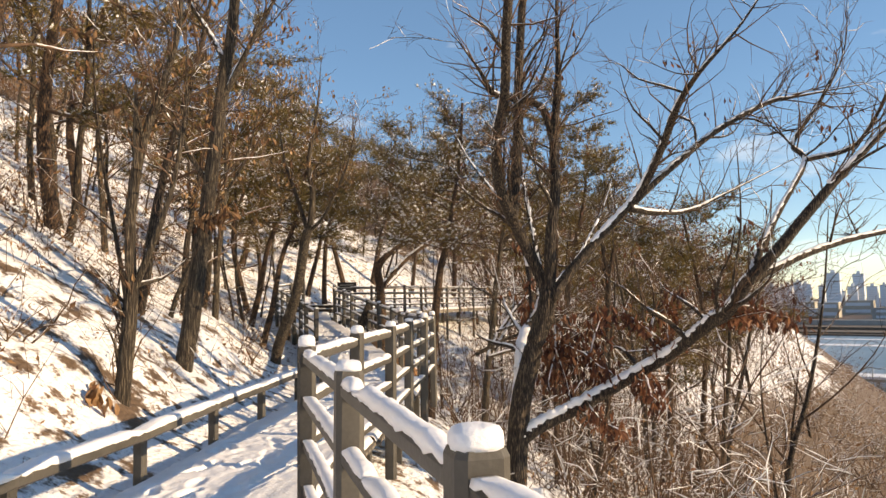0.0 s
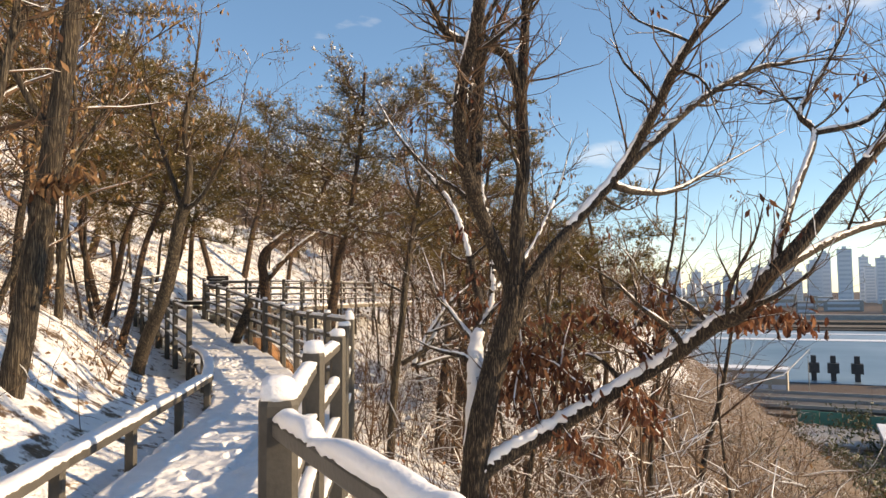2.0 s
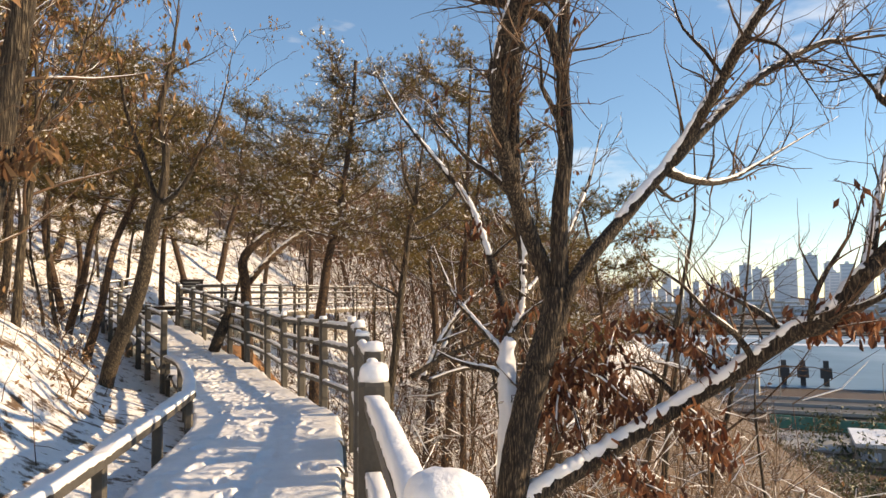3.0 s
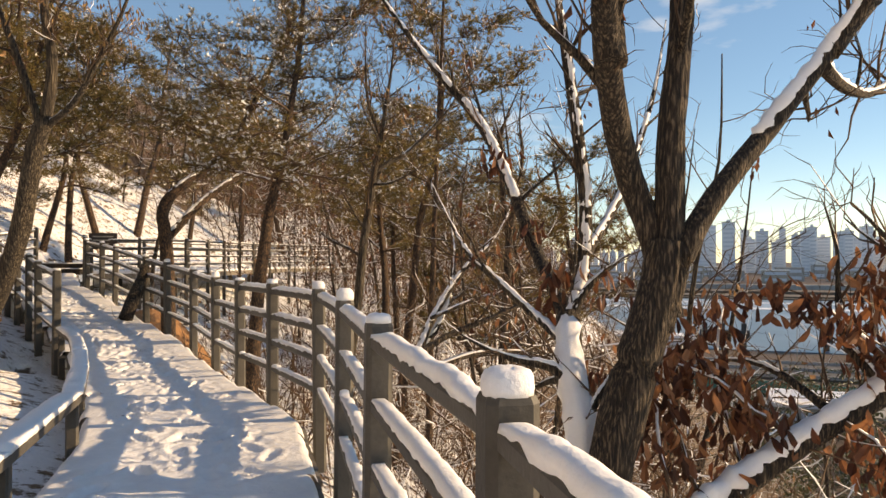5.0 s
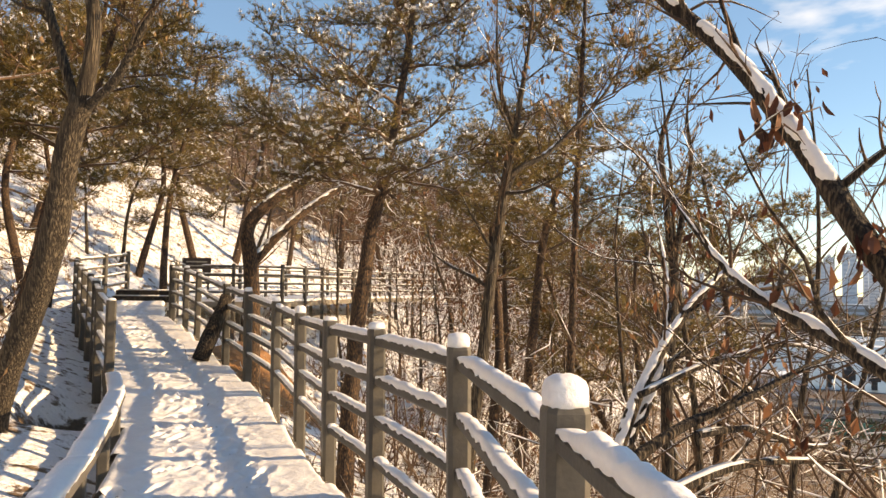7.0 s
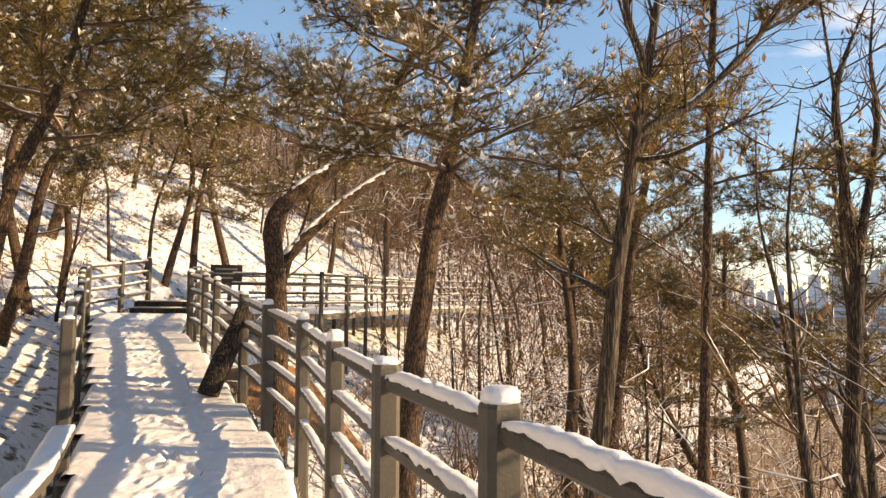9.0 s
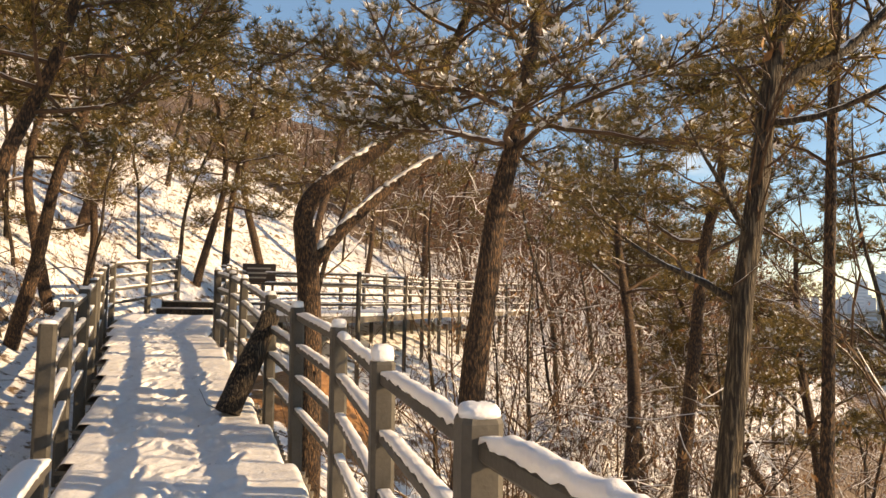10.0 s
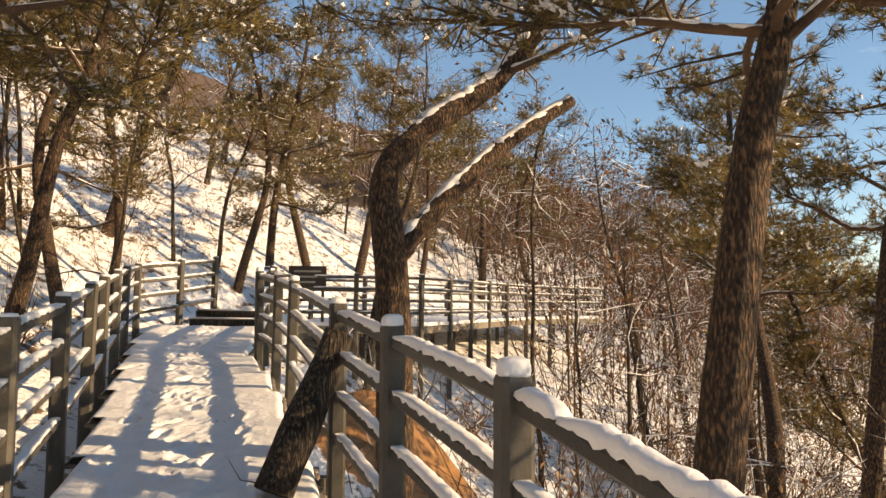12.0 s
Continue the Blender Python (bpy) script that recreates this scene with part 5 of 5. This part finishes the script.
woods("undergrowth", "brown oak wood on the upper hillside", 800, (-34, 4, -5, 52), 10, 27, (3.0, 6.0), 0.17, 3, LEAF_TAN, 65, 0.2)
woods("undergrowth", "tall brown scrub wood below the walk", 550, (8, 14, 34, 62), -24, -7, (2.0, 4.2), 0.14, 2, LEAF_TAN, 66, 0.9)
woods("undergrowth", "dry stalks and saplings poking through the hillside snow", 1300, (-16, 2, -1, 42), 0.5, 12, (0.25, 1.0), 0.07, 1, LEAF_TAN, 67, 0.1)
woods("undergrowth", "withered oak brush scattered over the hillside snow", 420, (-16, 10, 1, 46), 2.6, 15, (0.6, 2.0), 0.1, 3, LEAF_TAN, 74, 0.5)
woods("undergrowth", "dark evergreen bushes dusted with snow on the lower bank", 330, (8.5, 5, 32, 32), -36, -13.5, (1.2, 2.6), 0.3, 5, SHRUB_M, 73, 0.8)
woods("undergrowth", "winter scrub and evergreens on the foot of the far bank", 500, (28, 34, 80, 100), -64, -28, (2.0, 4.2), 0.6, 4, SHRUB_M, 75, 0.8)
woods("undergrowth", "evergreen bushes at the foot of the slope", 1000, (38, 20, 130, 125), -150, -42, (3.0, 6.0), 0.8, 4, SHRUB_M, 69, 0.2)
woods("undergrowth", "tall thin brush crowding the bank beyond the snowy oak", 190, (2.4, 10.5, 9.5, 17.5), -12, -5.6, (2.0, 4.2), 0.1, 1, LEAF_TAN, 71, 0.9)
woods("undergrowth", "russet scrub oaks filling the gully", 400, (0, 20, 14, 40), -14, -8.5, (2.2, 4.6), 0.1, 3, LEAF_RUST, 70, 0.9)

tuft_ob = thing("grass_tuft", "tuft of dry tan leaves standing in the snow", "grass")
tf, tr2 = Shape(), random.Random(76)
for _ in range(28):
    b = Vector((-3.55 + tr2.gauss(0, 0.07), 7.35 + tr2.gauss(0, 0.07), 0))
    b.z = ground_z(b.x, b.y) - 0.02
    leaf(tf, b, Vector((tr2.gauss(0, 0.4), tr2.gauss(0, 0.4), 1)).normalized(), tr2.uniform(0.1, 0.21), tr2, True)
tagged(part("foliage", tf, LEAF_TAN, tuft_ob, smooth=False), kind="stuff")

# ---- the valley: river, road, city ----
AZ = radians(38.0)
ALONG, AWAY = Vector((math.cos(AZ), -math.sin(AZ), 0)), Vector((math.sin(AZ), math.cos(AZ), 0))
FLAT = -26.0


def far_point(u, v, z=0.0):
    """u metres along the river, v metres away from the hill, z above the plain."""
    return ALONG * u + AWAY * v + Vector((0, 0, FLAT + z))


def slab(shape, u0, u1, v0, v1, z0, z1):
    q = len(shape.v)
    for z in (z0, z1):
        shape.v += [far_point(u, v, z) for u, v in ((u0, v0), (u1, v0), (u1, v1), (u0, v1))]
    shape.f += [tuple(q + k for k in f) for f in ((3, 2, 1, 0), (4, 5, 6, 7), (0, 1, 5, 4), (1, 2, 6, 5), (2, 3, 7, 6), (3, 0, 4, 7))]


ws = Shape()
slab(ws, -900, 900, 231, 500, -0.5, 0.3)
tagged(part("river", ws, WATER_M, smooth=False), "wide river, half frozen, with pale ice sheets", "river", kind="structure")
fr = random.Random(17)
for u0, u1, v0, v1 in ((-300, 120, 405, 418), (-160, 260, 458, 466)):
    ic = Shape()
    slab(ic, u0, u1, v0, v1, 0.1, 0.6)
    tagged(part("sandbar", ic, SNOW, smooth=False), "low snow-covered bar in the river", "sandbar", "river bars", kind="structure")
rs = Shape()
slab(rs, -900, 900, 500, 690, -0.5, 1.2)
tagged(part("far_bank", rs, REED_M, smooth=False), "far river bank brown with dry reeds", "bank", kind="structure")
for v0, v1, z in ((508, 514, 2.2), (560, 572, 3.0), (640, 652, 5.0)):
    tr_ = Shape()
    slab(tr_, -900, 900, v0, v1, 1.0, z)
    tagged(part("embankment", tr_, CONC_M if v0 > 600 else REED_M, smooth=False), "low embankment on the far shore", "embankment", kind="structure")
ro = Shape()
slab(ro, -700, 700, 176, 198, 0.1, 1.2)
tagged(part("road", ro, ROAD_M, smooth=False), "riverside expressway on its embankment", "road", kind="structure")
for v in (175.6, 187.0, 198.4):
    gr = Shape()
    slab(gr, -700, 700, v - 0.2, v + 0.2, 1.2, 1.9)
    tagged(part("crash_barrier", gr, CONC_M, smooth=False), "pale crash barrier along the expressway", "barrier", kind="structure")
for v0, v1 in ((199, 206), (169, 175)):
    sv = Shape()
    slab(sv, -700, 700, v0, v1, 0.1, 0.8)
    tagged(part("verge", sv, REED_M, smooth=False), "brown winter verge of the expressway", "verge", kind="structure")


def building(label, u, v, w, d, h, wall, floors, bays, name="building", cat="building", group="riverside buildings", roof=None):
    b = thing(name, label, cat, group)
    s = Shape()
    slab(s, u - w / 2, u + w / 2, v - d / 2, v + d / 2, -1, h)
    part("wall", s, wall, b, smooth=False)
    for f in range(floors):
        z = h * (f + 0.3) / floors
        for k in range(bays):
            win = Shape()
            c = u - w / 2 + w * (k + 0.5) / bays
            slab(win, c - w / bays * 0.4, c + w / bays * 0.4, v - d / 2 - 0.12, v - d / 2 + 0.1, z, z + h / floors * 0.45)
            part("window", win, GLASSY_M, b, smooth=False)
    r = Shape()
    slab(r, u - w / 2 - 0.3, u + w / 2 + 0.3, v - d / 2 - 0.3, v + d / 2 + 0.3, h, h + max(0.6, h * 0.012))
    part("roof", r, roof or CONC_M, b, smooth=False)
    if floors > 8:
        t = Shape()
        slab(t, u - w * 0.15, u + w * 0.15, v - d * 0.2, v + d * 0.2, h, h + 5)
        part("lift_house", t, wall, b, smooth=False)
    return b


building("long beige two-storey building with a snowy roof", -26, 212, 34, 8, 5.5, BEIGE_M, 2, 8, roof=SNOW)
building("low white hall with a flat snowy roof", 14, 140, 14, 14, 3.0, BEIGE_M, 1, 4, roof=SNOW)
fence = thing("site_fence", "long green sheet fence below the road", "fence")
for k in range(14):
    fp = Shape()
    slab(fp, -6 + 4 * k, -2.1 + 4 * k, 164 - 0.9 * k, 164.3 - 0.9 * k, -0.5, 2.6)
    part("panel", fp, GREEN_M, fence, smooth=False)
gr_ = Shape()
slab(gr_, -8, 34, 142, 160, 0.0, 0.4)
tagged(part("yard", gr_, CONC_M, smooth=False), "grey yard inside the green fence", "yard", kind="structure")
for u in (-3, 2, 8, 30, 36):
    pier = thing("river_pier", "dark bridge pier standing in the icy river", "pier", "river piers")
    ps = Shape()
    slab(ps, u - 0.7, u + 0.7, 236, 238, -1, 7.5)
    part("shaft", ps, DARK_M, pier, smooth=False)
    pc = Shape()
    slab(pc, u - 1.5, u + 1.5, 235.3, 238.7, 2.6, 5.4)
    part("collar", pc, DARK_M, pier, smooth=False)
# apartment towers across the river, in groups, their haze carried by the pale colour
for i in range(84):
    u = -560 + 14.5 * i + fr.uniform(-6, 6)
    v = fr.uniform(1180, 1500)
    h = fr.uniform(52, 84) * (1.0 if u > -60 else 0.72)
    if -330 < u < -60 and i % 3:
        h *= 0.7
    building("apartment tower with distance haze put into its pale grey colour", u * v / 1240, v, fr.uniform(10, 21), 12, h, TOWER_M, 12, 1, "apartment_tower", "tower", "city towers")
for i in range(60):
    u, v = fr.uniform(-520, 620), fr.uniform(780, 1150)
    building("low city block on the far bank", u, v, fr.uniform(14, 46), 16, fr.uniform(6, 18), BEIGE_M if i % 3 else CONC_M, 2, 1, "city_block", "building", "city blocks", roof=SNOW if i % 2 else CONC_M)
# street lamps along the expressway
for i in range(9):
    lm = thing("street_lamp", "thin grey street lamp by the expressway", "lamp", "expressway lamps")
    ls = Shape()
    p = far_point(-70 + 22 * i, 199.5, 0.8)
    ls.tube([p, p + Vector((0, 0, 5)), p + Vector((0, 0, 9)), p + Vector((0, 0, 9.6)) - AWAY * 1.6], [0.14, 0.11, 0.08, 0.07], 6)
    part("pole", ls, CONC_M, lm)
    lh = Shape()
    q = p + Vector((0, 0, 9.6)) - AWAY * 2.2
    lh.beam(q + AWAY * 0.7, q, 0.35, 0.16, 0.04)
    part("lamp_head", lh, DARK_M, lm)

# ---- deck boards ----
BOARD = Shape()
BOARD.beam((-0.5, 0, 0), (0.5, 0, 0), 0.132, 0.032, 0.004)
BOARD_MESH = BOARD.mesh("board", DECK_M, False)
y = -2.4
while y < 29.1:
    l, r = panel_edges(y)
    bo = part("board", BOARD_MESH, None, deck)
    sl = math.atan2(deck_z(y + 0.07) - deck_z(y - 0.07), 0.14)
    bo.matrix_basis = Matrix.Translation(((l + r) / 2, y, deck_z(y) - 0.056)) @ Matrix.Rotation(sl, 4, "X") @ Matrix.Diagonal((r - l + 0.02 + rng.uniform(-0.008, 0.008), 1, 1, 1))
    y += 0.14
